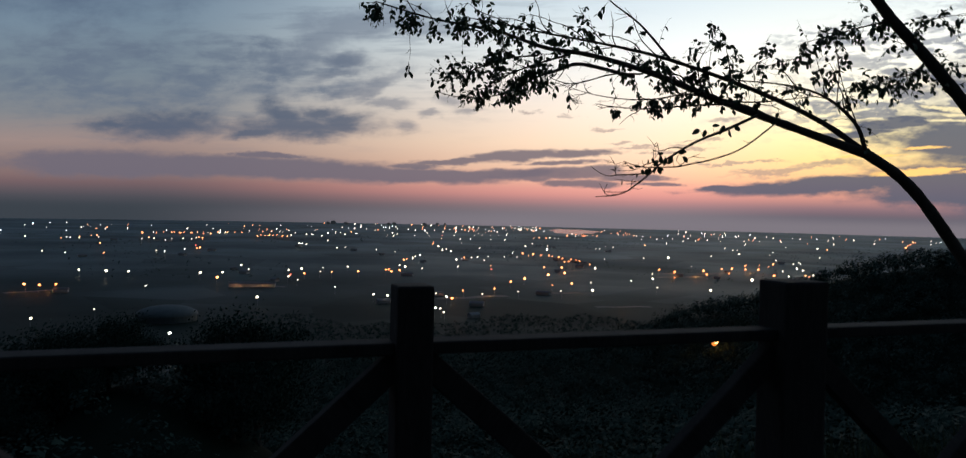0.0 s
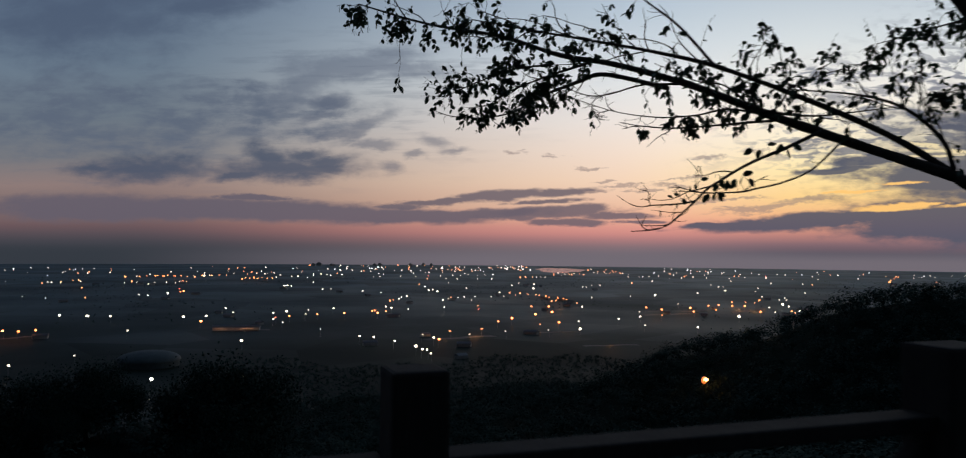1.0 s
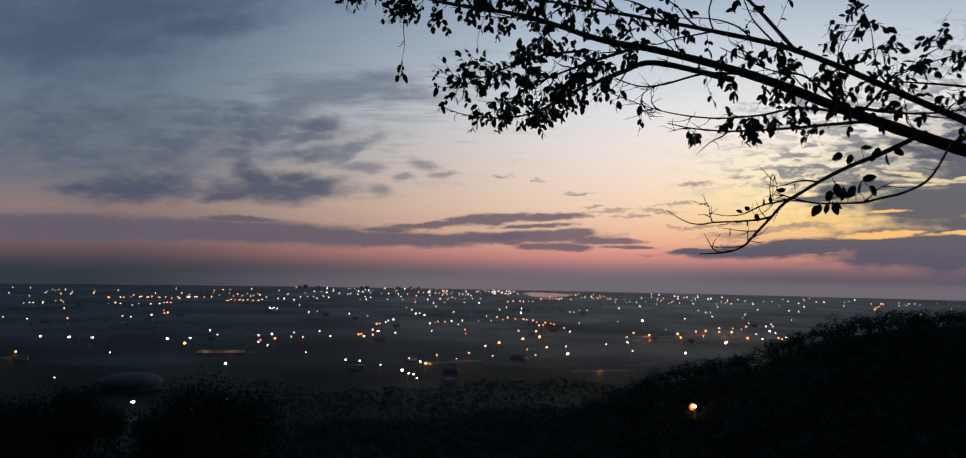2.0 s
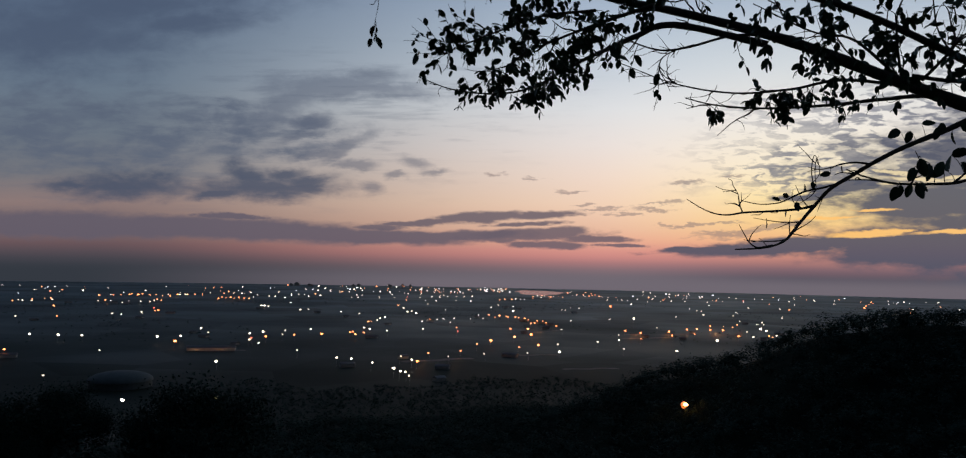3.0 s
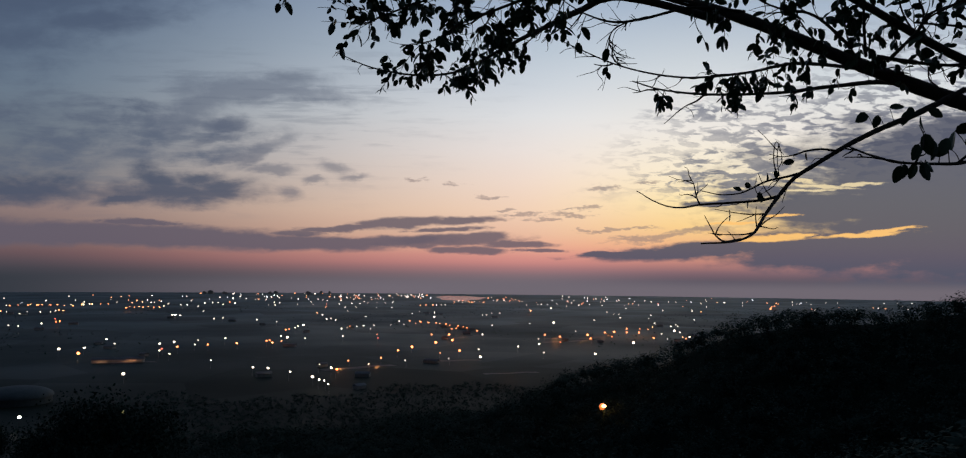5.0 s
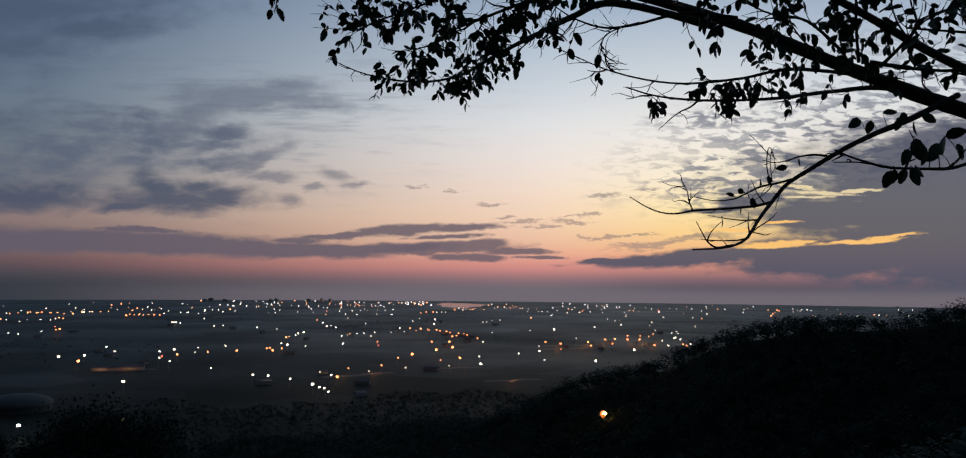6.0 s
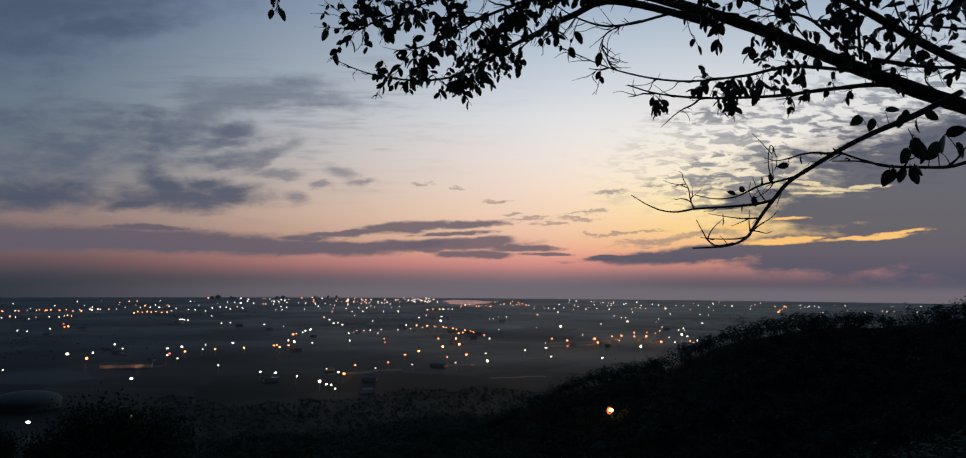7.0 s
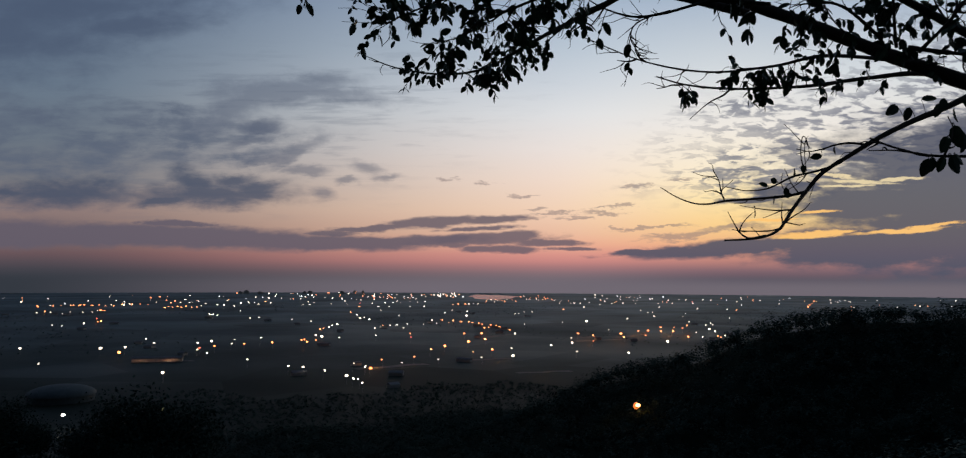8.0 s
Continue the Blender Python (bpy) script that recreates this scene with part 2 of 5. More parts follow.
def textured(name, dark, light, scale, rough=0.85, bump=0.3, spec=0.3, stretch=(1, 1, 1), distance=0.01, island=False, piece=False):
    """Two scales of noise between two base colours, with fine relief."""
    m, t, b = material(name, rough, 0.0, spec)
    tc = t.nodes.new("ShaderNodeTexCoord")
    mp = t.nodes.new("ShaderNodeMapping")
    mp.inputs["Scale"].default_value = stretch
    t.links.new(tc.outputs["Object"], mp.inputs["Vector"])
    big = t.nodes.new("ShaderNodeTexNoise")
    big.inputs["Scale"].default_value, big.inputs["Detail"].default_value = scale, 6.0
    small = t.nodes.new("ShaderNodeTexNoise")
    small.inputs["Scale"].default_value, small.inputs["Detail"].default_value = scale * 9.0, 8.0
    t.links.new(mp.outputs[0], big.inputs["Vector"])
    t.links.new(mp.outputs[0], small.inputs["Vector"])
    add = t.nodes.new("ShaderNodeMath")
    add.operation = "MULTIPLY_ADD"
    add.inputs[1].default_value = 0.45
    t.links.new(small.outputs[0], add.inputs[0])
    half = t.nodes.new("ShaderNodeMath")
    half.operation = "MULTIPLY"
    half.inputs[1].default_value = 0.55
    t.links.new(big.outputs[0], half.inputs[0])
    t.links.new(half.outputs[0], add.inputs[2])
    fac = add.outputs[0]
    if island or piece:
        src = t.nodes.new("ShaderNodeNewGeometry").outputs["Random Per Island"] if island else t.nodes.new("ShaderNodeObjectInfo").outputs["Random"]
        mixn = t.nodes.new("ShaderNodeMath")
        mixn.operation = "MULTIPLY_ADD"
        mixn.inputs[1].default_value, mixn.inputs[2].default_value = 0.4, -0.2
        t.links.new(src, mixn.inputs[0])
        plus = t.nodes.new("ShaderNodeMath")
        t.links.new(fac, plus.inputs[0])
        t.links.new(mixn.outputs[0], plus.inputs[1])
        fac = plus.outputs[0]
    ramp = t.nodes.new("ShaderNodeValToRGB")
    ramp.color_ramp.elements[0].position, ramp.color_ramp.elements[0].color = 0.3, (*dark, 1)
    ramp.color_ramp.elements[1].position, ramp.color_ramp.elements[1].color = 0.7, (*light, 1)
    t.links.new(fac, ramp.inputs[0])
    t.links.new(ramp.outputs[0], b.inputs["Base Color"])
    if bump:
        bp = t.nodes.new("ShaderNodeBump")
        bp.inputs["Strength"].default_value, bp.inputs["Distance"].default_value = bump, distance
        t.links.new(add.outputs[0], bp.inputs["Height"])
        t.links.new(bp.outputs[0], b.inputs["Normal"])
    return m


def glowing(name, colour, least, most):
    """Lamps of one colour, some stronger than others."""
    m, t, b = material(name, 0.4)
    b.inputs["Base Color"].default_value = (0.8, 0.8, 0.8, 1)
    b.inputs["Emission Color"].default_value = (*colour, 1)
    spread = t.nodes.new("ShaderNodeMapRange")
    spread.inputs["To Min"].default_value, spread.inputs["To Max"].default_value = least, most
    t.links.new(t.nodes.new("ShaderNodeObjectInfo").outputs["Random"], spread.inputs["Value"])
    t.links.new(spread.outputs[0], b.inputs["Emission Strength"])
    return m


M_BARK = textured("bark", (0.05, 0.038, 0.03), (0.13, 0.105, 0.085), 14.0, 0.9, 0.8, 0.2, (1, 1, 0.25), 0.006)
M_LEAF = textured("leaf", (0.025, 0.05, 0.018), (0.06, 0.10, 0.035), 18.0, 0.5, 0.1, 0.4, piece=True)
M_FOLIAGE = textured("foliage", (0.025, 0.05, 0.018), (0.06, 0.10, 0.035), 18.0, 0.5, 0.0, 0.4, island=True)
M_WOODS = textured("woods", (0.021, 0.043, 0.034), (0.034, 0.06, 0.046), 0.2, 0.95, 0.0, 0.1, island=True)
M_TIMBER = textured("weathered_timber", (0.022, 0.019, 0.017), (0.05, 0.045, 0.04), 7.0, 0.85, 0.5, 0.15, (1, 1, 0.2), 0.004)
M_GRASS = textured("grass_blades", (0.03, 0.05, 0.02), (0.08, 0.10, 0.045), 6.0, 0.8, 0.0, 0.2, island=True)
M_PAINT = textured("grey_paint", (0.2, 0.2, 0.2), (0.32, 0.32, 0.31), 2.0, 0.5, 0.1)
M_ROOF = textured("roof_sheet", (0.08, 0.08, 0.085), (0.16, 0.16, 0.16), 0.5, 0.6, 0.1, 0.5, piece=True)
M_WALL = textured("town_wall", (0.3, 0.29, 0.27), (0.5, 0.48, 0.45), 0.4, 0.85, 0.1, 0.3, piece=True)
M_DOME = textured("dome_sheet", (0.05, 0.065, 0.065), (0.09, 0.11, 0.11), 0.2, 0.7, 0.1, 0.2)
M_ROAD = textured("asphalt", (0.06, 0.06, 0.06), (0.12, 0.12, 0.115), 0.3, 0.8, 0.1, 0.3)
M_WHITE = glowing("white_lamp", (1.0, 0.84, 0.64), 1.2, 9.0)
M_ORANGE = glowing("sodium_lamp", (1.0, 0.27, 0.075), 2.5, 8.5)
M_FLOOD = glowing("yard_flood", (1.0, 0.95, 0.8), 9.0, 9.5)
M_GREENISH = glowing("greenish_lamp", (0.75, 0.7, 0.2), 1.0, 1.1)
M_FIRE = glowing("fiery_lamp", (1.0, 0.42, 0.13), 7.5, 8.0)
# glare round the fiery lamp, made as a glowing surface
M_HALO = glowing("orange_halo", (1.0, 0.22, 0.03), 0.9, 1.0)
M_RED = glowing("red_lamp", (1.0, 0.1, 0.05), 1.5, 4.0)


def plain_material():
    """Turf near by; fields and groves in the plain, glossier far off as haze."""
    m, t, b = material("land", 0.9, 0.0, 0.2)
    geo = t.nodes.new("ShaderNodeNewGeometry")
    vor = t.nodes.new("ShaderNodeTexVoronoi")
    vor.inputs["Scale"].default_value = 0.0075
    n1 = t.nodes.new("ShaderNodeTexNoise")
    n1.inputs["Scale"].default_value, n1.inputs["Detail"].default_value = 0.004, 8.0
    n2 = t.nodes.new("ShaderNodeTexNoise")
    n2.inputs["Scale"].default_value, n2.inputs["Detail"].default_value = 0.9, 8.0
    for n in (vor, n1, n2):
        t.links.new(geo.outputs["Position"], n.inputs["Vector"])
    field_ramp = t.nodes.new("ShaderNodeValToRGB")
    e = field_ramp.color_ramp.elements
    e[0].position, e[0].color = 0.0, (0.014, 0.038, 0.034, 1)
    e[1].position, e[1].color = 1.0, (0.034, 0.064, 0.06, 1)
    mid = e.new(0.6)
    mid.color = (0.02, 0.052, 0.046, 1)
    t.links.new(vor.outputs["Color"], field_ramp.inputs[0])
    wood_ramp = t.nodes.new("ShaderNodeValToRGB")
    e = wood_ramp.color_ramp.elements
    e[0].position, e[1].position = 0.44, 0.58
    t.links.new(n1.outputs[0], wood_ramp.inputs[0])
    mx = t.nodes.new("ShaderNodeMix")
    mx.data_type = "RGBA"
    t.links.new(wood_ramp.outputs[0], mx.inputs[0])
    t.links.new(field_ramp.outputs[0], mx.inputs[6])
    mx.inputs[7].default_value = (0.013, 0.034, 0.03, 1)
    var = t.nodes.new("ShaderNodeMix")
    var.data_type, var.blend_type = "RGBA", "MULTIPLY"
    var.inputs[0].default_value = 0.7
    t.links.new(mx.outputs[2], var.inputs[6])
    t.links.new(n2.outputs[0], var.inputs[7])
    # gloss stands in for haze: strong on the flat, faint on the slopes
    high = t.nodes.new("ShaderNodeSeparateXYZ")
    t.links.new(geo.outputs["Position"], high.inputs[0])
    flat_gloss = t.nodes.new("ShaderNodeMapRange")
    flat_gloss.inputs["From Min"].default_value, flat_gloss.inputs["From Max"].default_value = -88.0, -80.0
    flat_gloss.inputs["To Min"].default_value, flat_gloss.inputs["To Max"].default_value = 0.75, 0.03
    t.links.new(high.outputs[2], flat_gloss.inputs["Value"])
    flat = t.nodes.new("ShaderNodeCombineXYZ")
    t.links.new(high.outputs[0], flat.inputs[0])
    t.links.new(high.outputs[1], flat.inputs[1])
    away = t.nodes.new("ShaderNodeVectorMath")
    away.operation = "LENGTH"
    t.links.new(flat.outputs[0], away.inputs[0])
    # that haze-like gloss grows from 700 to 2500 m out
    fields = t.nodes.new("ShaderNodeMapRange")
    fields.inputs["From Min"].default_value, fields.inputs["From Max"].default_value = 700.0, 2500.0
    fields.inputs["To Min"].default_value = 0.05
    t.links.new(away.outputs["Value"], fields.inputs["Value"])
    # base colour darkens towards the hill, from 860 to 680 m out
    near_mix = t.nodes.new("ShaderNodeMix")
    near_mix.data_type = "RGBA"
    edge = t.nodes.new("ShaderNodeMapRange")
    edge.inputs["From Min"].default_value, edge.inputs["From Max"].default_value = 680.0, 860.0
    t.links.new(away.outputs["Value"], edge.inputs["Value"])
    t.links.new(edge.outputs[0], near_mix.inputs[0])
    near_mix.inputs[6].default_value = (0.016, 0.024, 0.018, 1)
    t.links.new(var.outputs[2], near_mix.inputs[7])
    t.links.new(near_mix.outputs[2], b.inputs["Base Color"])
    haze_gloss = t.nodes.new("ShaderNodeMath")
    haze_gloss.operation = "MULTIPLY"
    t.links.new(flat_gloss.outputs[0], haze_gloss.inputs[0])
    t.links.new(fields.outputs[0], haze_gloss.inputs[1])
    patchy = t.nodes.new("ShaderNodeMath")
    patchy.operation = "MULTIPLY_ADD"
    patchy.inputs[1].default_value, patchy.inputs[2].default_value = 1.1, 0.35
    t.links.new(vor.outputs["Color"], patchy.inputs[0])
    both = t.nodes.new("ShaderNodeMath")
    both.operation = "MULTIPLY"
    t.links.new(patchy.outputs[0], both.inputs[0])
    t.links.new(haze_gloss.outputs[0], both.inputs[1])
    t.links.new(both.outputs[0], b.inputs["Specular IOR Level"])
    b.inputs["Specular Tint"].default_value = (0.46, 0.88, 1.0, 1)
    rough_spread = t.nodes.new("ShaderNodeMapRange")
    rough_spread.inputs["From Min"].default_value, rough_spread.inputs["From Max"].default_value = 0.3, 0.7
    rough_spread.inputs["To Min"].default_value, rough_spread.inputs["To Max"].default_value = 0.55, 0.76
    t.links.new(n1.outputs[0], rough_spread.inputs["Value"])
    t.links.new(rough_spread.outputs[0], b.inputs["Roughness"])
    return m


M_LAND = plain_material()


# ---- helpers of this scene ----
def part(name, bm, mat, parent=None, label=""):
    me = bpy.data.meshes.new(name)
    bm.to_mesh(me)
    bm.free()
    me.materials.append(mat)
    ob = new(name, me)
    ob.parent = parent
    if label:
        ob["label"] = label
    return ob


def smooth(ob):
    for p in ob.data.polygons:
        p.use_smooth = True
    return ob


def polygons(name, verts, sides, mat, parent=None, normals=None):
    """A mesh of separate triangles or quads from an array of corners, as many to a face as sides says."""
    verts = np.asarray(verts, dtype=np.float32).reshape(-1, 3)
    n = len(verts) // sides
    me = bpy.data.meshes.new(name)
    me.vertices.add(len(verts))
    me.vertices.foreach_set("co", verts.ravel())
    me.loops.add(len(verts))
    me.loops.foreach_set("vertex_index", np.arange(len(verts), dtype=np.int32))
    me.polygons.add(n)
    me.polygons.foreach_set("loop_start", np.arange(n, dtype=np.int32) * sides)
    me.polygons.foreach_set("loop_total", np.full(n, sides, dtype=np.int32))
    me.update(calc_edges=True)
    if normals is not None:
        me.normals_split_custom_set(np.repeat(normals, sides, axis=0).astype(np.float32))
    me.materials.append(mat)
    ob = new(name, me)
    ob.parent = parent
    return ob


def box(bm, size, m, bevel=0.0):
    made = bmesh.ops.create_cube(bm, size=1.0, matrix=m @ Matrix.Diagonal((*size, 1)))
    if bevel:
        edges = {e for v in made["verts"] for e in v.link_edges}
        bmesh.ops.bevel(bm, geom=list(edges), offset=bevel, segments=2, affect="EDGES", profile=0.6)


def spline(points, steps=6):
    """A smooth way through the points."""
    p = [Vector(q) for q in points]
    p = [2 * p[0] - p[1]] + p + [2 * p[-1] - p[-2]]
    out = []
    for i in range(1, len(p) - 2):
        a, b, c, d = p[i - 1:i + 3]
        for k in range(steps):
            t = k / steps
            out.append(0.5 * (2 * b + (c - a) * t + (2 * a - 5 * b + 4 * c - d) * t * t + (3 * b - a - 3 * c + d) * t ** 3))
    return out + [p[-2]]


def tube(bm, way, r0, r1, sides=7, rough=0.12, rng=random):
    """A tapered, slightly knobbly tube along a way."""
    rings, up = [], Vector((0.3, 0.2, 0.93))
    for i, q in enumerate(way):
        d = (way[min(i + 1, len(way) - 1)] - way[max(i - 1, 0)]).normalized()
        a = d.cross(up).normalized()
        b = d.cross(a)
        r = r0 + (r1 - r0) * i / (len(way) - 1)
        r *= 1 + rng.uniform(-rough, rough)
        rings.append([bm.verts.new(q + r * (math.cos(2 * math.pi * k / sides) * a + math.sin(2 * math.pi * k / sides) * b)) for k in range(sides)])
    for ra, rb in zip(rings, rings[1:]):
        for k in range(sides):
            bm.faces.new((ra[k], ra[(k + 1) % sides], rb[(k + 1) % sides], rb[k]))
    bm.faces.new(rings[0][::-1])
    bm.faces.new(rings[-1])


# ---- the land: a hill crest with a fence, its slope, a spur to the north, and the plain ----
PLAIN = -88.5
FENCE_AT, FENCE_TURN, BAY = Vector((-0.346, 2.0, 0.0)), 18.5, 1.9
FENCE_DIR = Vector((math.cos(radians(FENCE_TURN)), math.sin(radians(FENCE_TURN)), 0))


def land(x, y):
    """The height of the ground, for numbers or arrays."""
    x, y = np.asarray(x, dtype=float), np.asarray(y, dtype=float)
    s = -(x - FENCE_AT.x) * FENCE_DIR.y + (y - FENCE_AT.y) * FENCE_DIR.x - 0.6
    z = np.where(s > 0, 1.06 * PLAIN * (1 - np.exp(-np.maximum(s, 0) / 180.0)), np.minimum(0.22 * np.maximum(-s - 6.0, 0), 60.0))
    # spur
    ax, ay, bx, by = 330.0, 200.0, 60.0, 390.0
    k = ((x - ax) * (bx - ax) + (y - ay) * (by - ay)) / ((bx - ax) ** 2 + (by - ay) ** 2)
    kc = np.clip(k, -0.6, 1.15)
    r = np.hypot(x - ax - kc * (bx - ax), y - ay - kc * (by - ay))
    crest = np.interp(kc, [-0.6, 0.0, 0.38, 0.48, 0.557, 0.633, 0.674, 0.716, 0.804, 0.86, 0.92, 1.0, 1.15],
                      [25, 4, -9.5, -15.5, -18, -22.5, -27, -33.5, -41.5, -47, -57, -74, -96])
    ridge = crest - 0.34 * (np.sqrt(r * r + 14.0 ** 2) - 14.0)
    top = np.maximum(z, ridge)
    blend = np.exp(-((z - ridge) / 9.0) ** 2) * 2.5
    z = np.where(s > 20, top + blend, z)
    # knoll to the south
    z = z + 19.0 * np.exp(-(((x + 46.0) / 19.0) ** 2 + ((y - 104.0) / 22.0) ** 2))
    # uneven ground
    w = np.clip((s - 4.0) / 60.0, 0, 1) * np.clip((z - PLAIN) / 25.0, 0, 1)
    z = z + w * (2.2 * np.sin(x / 31.0 + 1.3) * np.cos(y / 27.0) + 1.0 * np.sin(x / 11.0) * np.sin(y / 13.0 + 0.6))
    return np.maximum(z, PLAIN)


def build_ground():
    radii = np.concatenate([[0.0], np.geomspace(0.5, 4850.0, 190)])
    turns = np.linspace(0, 2 * math.pi, 300, endpoint=False)
    verts, faces = [(0.0, 2.0, float(land(0.0, 2.0)))], []
    for r in radii[1:]:
        x, y = r * np.cos(turns), 2.0 + r * np.sin(turns)
        verts.extend(zip(x.tolist(), y.tolist(), land(x, y).tolist()))
    n = len(turns)
    for k in range(n):
        faces.append((0, 1 + k, 1 + (k + 1) % n))
    for i in range(len(radii) - 2):
        a, b = 1 + i * n, 1 + (i + 1) * n
        for k in range(n):
            faces.append((a + k, b + k, b + (k + 1) % n, a + (k + 1) % n))
    me = bpy.data.meshes.new("ground")
    me.from_pydata(verts, [], faces)
    me.materials.append(M_LAND)
    return smooth(tagged(new("ground", me), "dark grassy hillside falling to a plain of fields at dusk", "ground", kind="structure"))


build_ground()


# ---- woods: crowns of many small leaf clumps ----
def crown_quads(rng, centres, heights, clumps, size):
    """Leaf clumps round each tree's centre, an uneven, lobed crown, and the crown's outward direction at each."""
    quads, outward = [], []
    for (x, y, z), h in zip(centres, heights):
        lobes = rng.normal(0, 1, (5, 3)) * (0.2 * h, 0.2 * h, 0.13 * h) + (0, 0, 0.66 * h)
        which = rng.integers(0, 5, clumps)
        c = lobes[which] + rng.normal(0, 1, (clumps, 3)) * (0.12 * h, 0.12 * h, 0.1 * h)
        c[:, 2] = np.maximum(c[:, 2], 0.15 * h)
        c += (x, y, z)
        # leaves lie along the crown's skin, facing up and outward
        face = (c - (x, y, z + 0.45 * h)) / (0.3 * h) + (0, 0, 1.1) + rng.normal(0, 0.45, (clumps, 3))
        a = np.cross(face, rng.normal(0, 1, (clumps, 3)))
        a /= np.linalg.norm(a, axis=1)[:, None]
        b = np.cross(face, a)
        b /= np.linalg.norm(b, axis=1)[:, None]
        s = size * h * rng.uniform(0.5, 1.3, (clumps, 1))
        a, b = a * s, b * s * 0.7
        quads.append(np.stack([c - b * 0.8, c + a, c + b, c - a], axis=1))
        n = (c - (x, y, z + 0.45 * h)) / (0.3 * h) + (0, 0, 0.3)
        outward.append(n / np.linalg.norm(n, axis=1)[:, None])
    return np.concatenate(quads), np.concatenate(outward)


def scatter(rng, n, keep):
    """Places in the sector that lies before the crest."""
    bearing = np.radians(rng.uniform(-42, 50, n))
    d = np.sqrt(rng.uniform(keep[0] ** 2, keep[1] ** 2, n))
    return d * np.sin(bearing), 2.0 + d * np.cos(bearing)


def build_woods():
    rng = np.random.default_rng(4)
    x, y = scatter(rng, 11000, (70, 560))
    z = land(x, y)
    edge = 440 + 40 * np.sin(x / 70.0) + 25 * np.sin(x / 23.0)
    ok = ((z > PLAIN + 4) | (np.hypot(x, y) < edge)) & ~((x < -0.27 * y) & (np.hypot(x, y) > 150))
    x, y, z = x[ok], y[ok], z[ok]
    h = rng.uniform(5.5, 9.5, len(x))
    h = np.where(np.hypot(x + 46, y - 104) < 30, h * 0.6, h)
    quads, outward = crown_quads(rng, np.stack([x, y, z - 0.5], 1), h, 100, 0.06)
    tagged(polygons("hillside_woods", quads, 4, M_WOODS, normals=outward),
           "dense dark broadleaf woods covering the slope and spur", "woods", kind="stuff")
    x, y = scatter(rng, 10500, (400, 680))
    keep = (x > -0.27 * y + rng.normal(0, 15, len(x))) & (land(x, y) < PLAIN + 14) & (np.hypot(x, y) < 625 + 35 * np.sin(x / 45.0) + 14 * np.sin(x / 13.0))
    x, y = x[keep], y[keep]
    h = rng.uniform(2.0, 4.5, len(x))
    quads, outward = crown_quads(rng, np.stack([x, y, land(x, y) - 0.3], 1), h, 90, 0.07)
    tagged(polygons("scrub_belt", quads, 4, M_WOODS, normals=outward),
           "dark scrub along the foot of the hill", "scrub", kind="stuff")
    x, y = scatter(rng, 4600, (1000, 2800))
    keep = np.sin(x / 130.0 + 2 * np.sin(y / 210.0)) + rng.uniform(-0.5, 0.5, len(x)) > 0.35
    x, y = x[keep], y[keep]
    h = rng.uniform(2.5, 5.5, len(x))
    quads, outward = crown_quads(rng, np.stack([x, y, land(x, y) - 0.5], 1), h, 26, 0.12)
    tagged(polygons("plain_groves", quads, 4, M_WOODS, normals=outward),
           "scattered dark groves and hedges in the plain", "woods", kind="stuff")


build_woods()


def broadleaf_tree(seed, height):
    """One bushy tree of the knoll: trunk, limbs and a crown of small leaf clumps."""
    rng = np.random.default_rng(seed)
    rnd = random.Random(seed)
    root = tagged(new("knoll_tree"), "dark bushy broadleaf tree on the knoll", "tree", "trees on the knoll")
    bm = bmesh.new()
    tube(bm, spline([(0, 0, -0.6), (0.1, 0.05, 0.25 * height), (-0.1, 0.1, 0.5 * height), (0.05, 0, 0.8 * height)]), 0.035 * height, 0.008 * height, 8, 0.12, rnd)
    smooth(part("trunk", bm, M_BARK, root))
    tips = []
    for k in range(11):
        a, z0 = k * 2.4 + rnd.uniform(-0.4, 0.4), height * rnd.uniform(0.1, 0.6)
        reach = height * rnd.uniform(0.2, 0.42)
        tip = Vector((reach * math.cos(a), reach * math.sin(a), z0 + height * rnd.uniform(0.08, 0.28)))
        tips.append(tip)
        bm = bmesh.new()
        tube(bm, spline([(0, 0, z0), (0.5 * tip.x, 0.5 * tip.y, z0 + 0.6 * (tip.z - z0)), tip], 4), 0.014 * height, 0.004 * height, 6, 0.1, rnd)
        smooth(part("limb", bm, M_BARK, root))
    tips.append(Vector((0, 0, 0.86 * height)))
    n = 14000
    which = rng.integers(0, len(tips), n)
    c = np.array([tuple(tips[i]) for i in which]) + rng.normal(0, 1, (n, 3)) * (0.11 * height, 0.11 * height, 0.1 * height)
    a = rng.normal(0, 1, (n, 3))
    a /= np.linalg.norm(a, axis=1)[:, None]
    b = np.cross(a, rng.normal(0, 1, (n, 3)))
    b /= np.linalg.norm(b, axis=1)[:, None]
    s = rng.uniform(0.08, 0.2, (n, 1))
    polygons("crown", np.stack([c - a * s, c + b * s * 0.6, c + a * s, c - b * s * 0.5], 1), 4, M_WOODS, root)
    return root


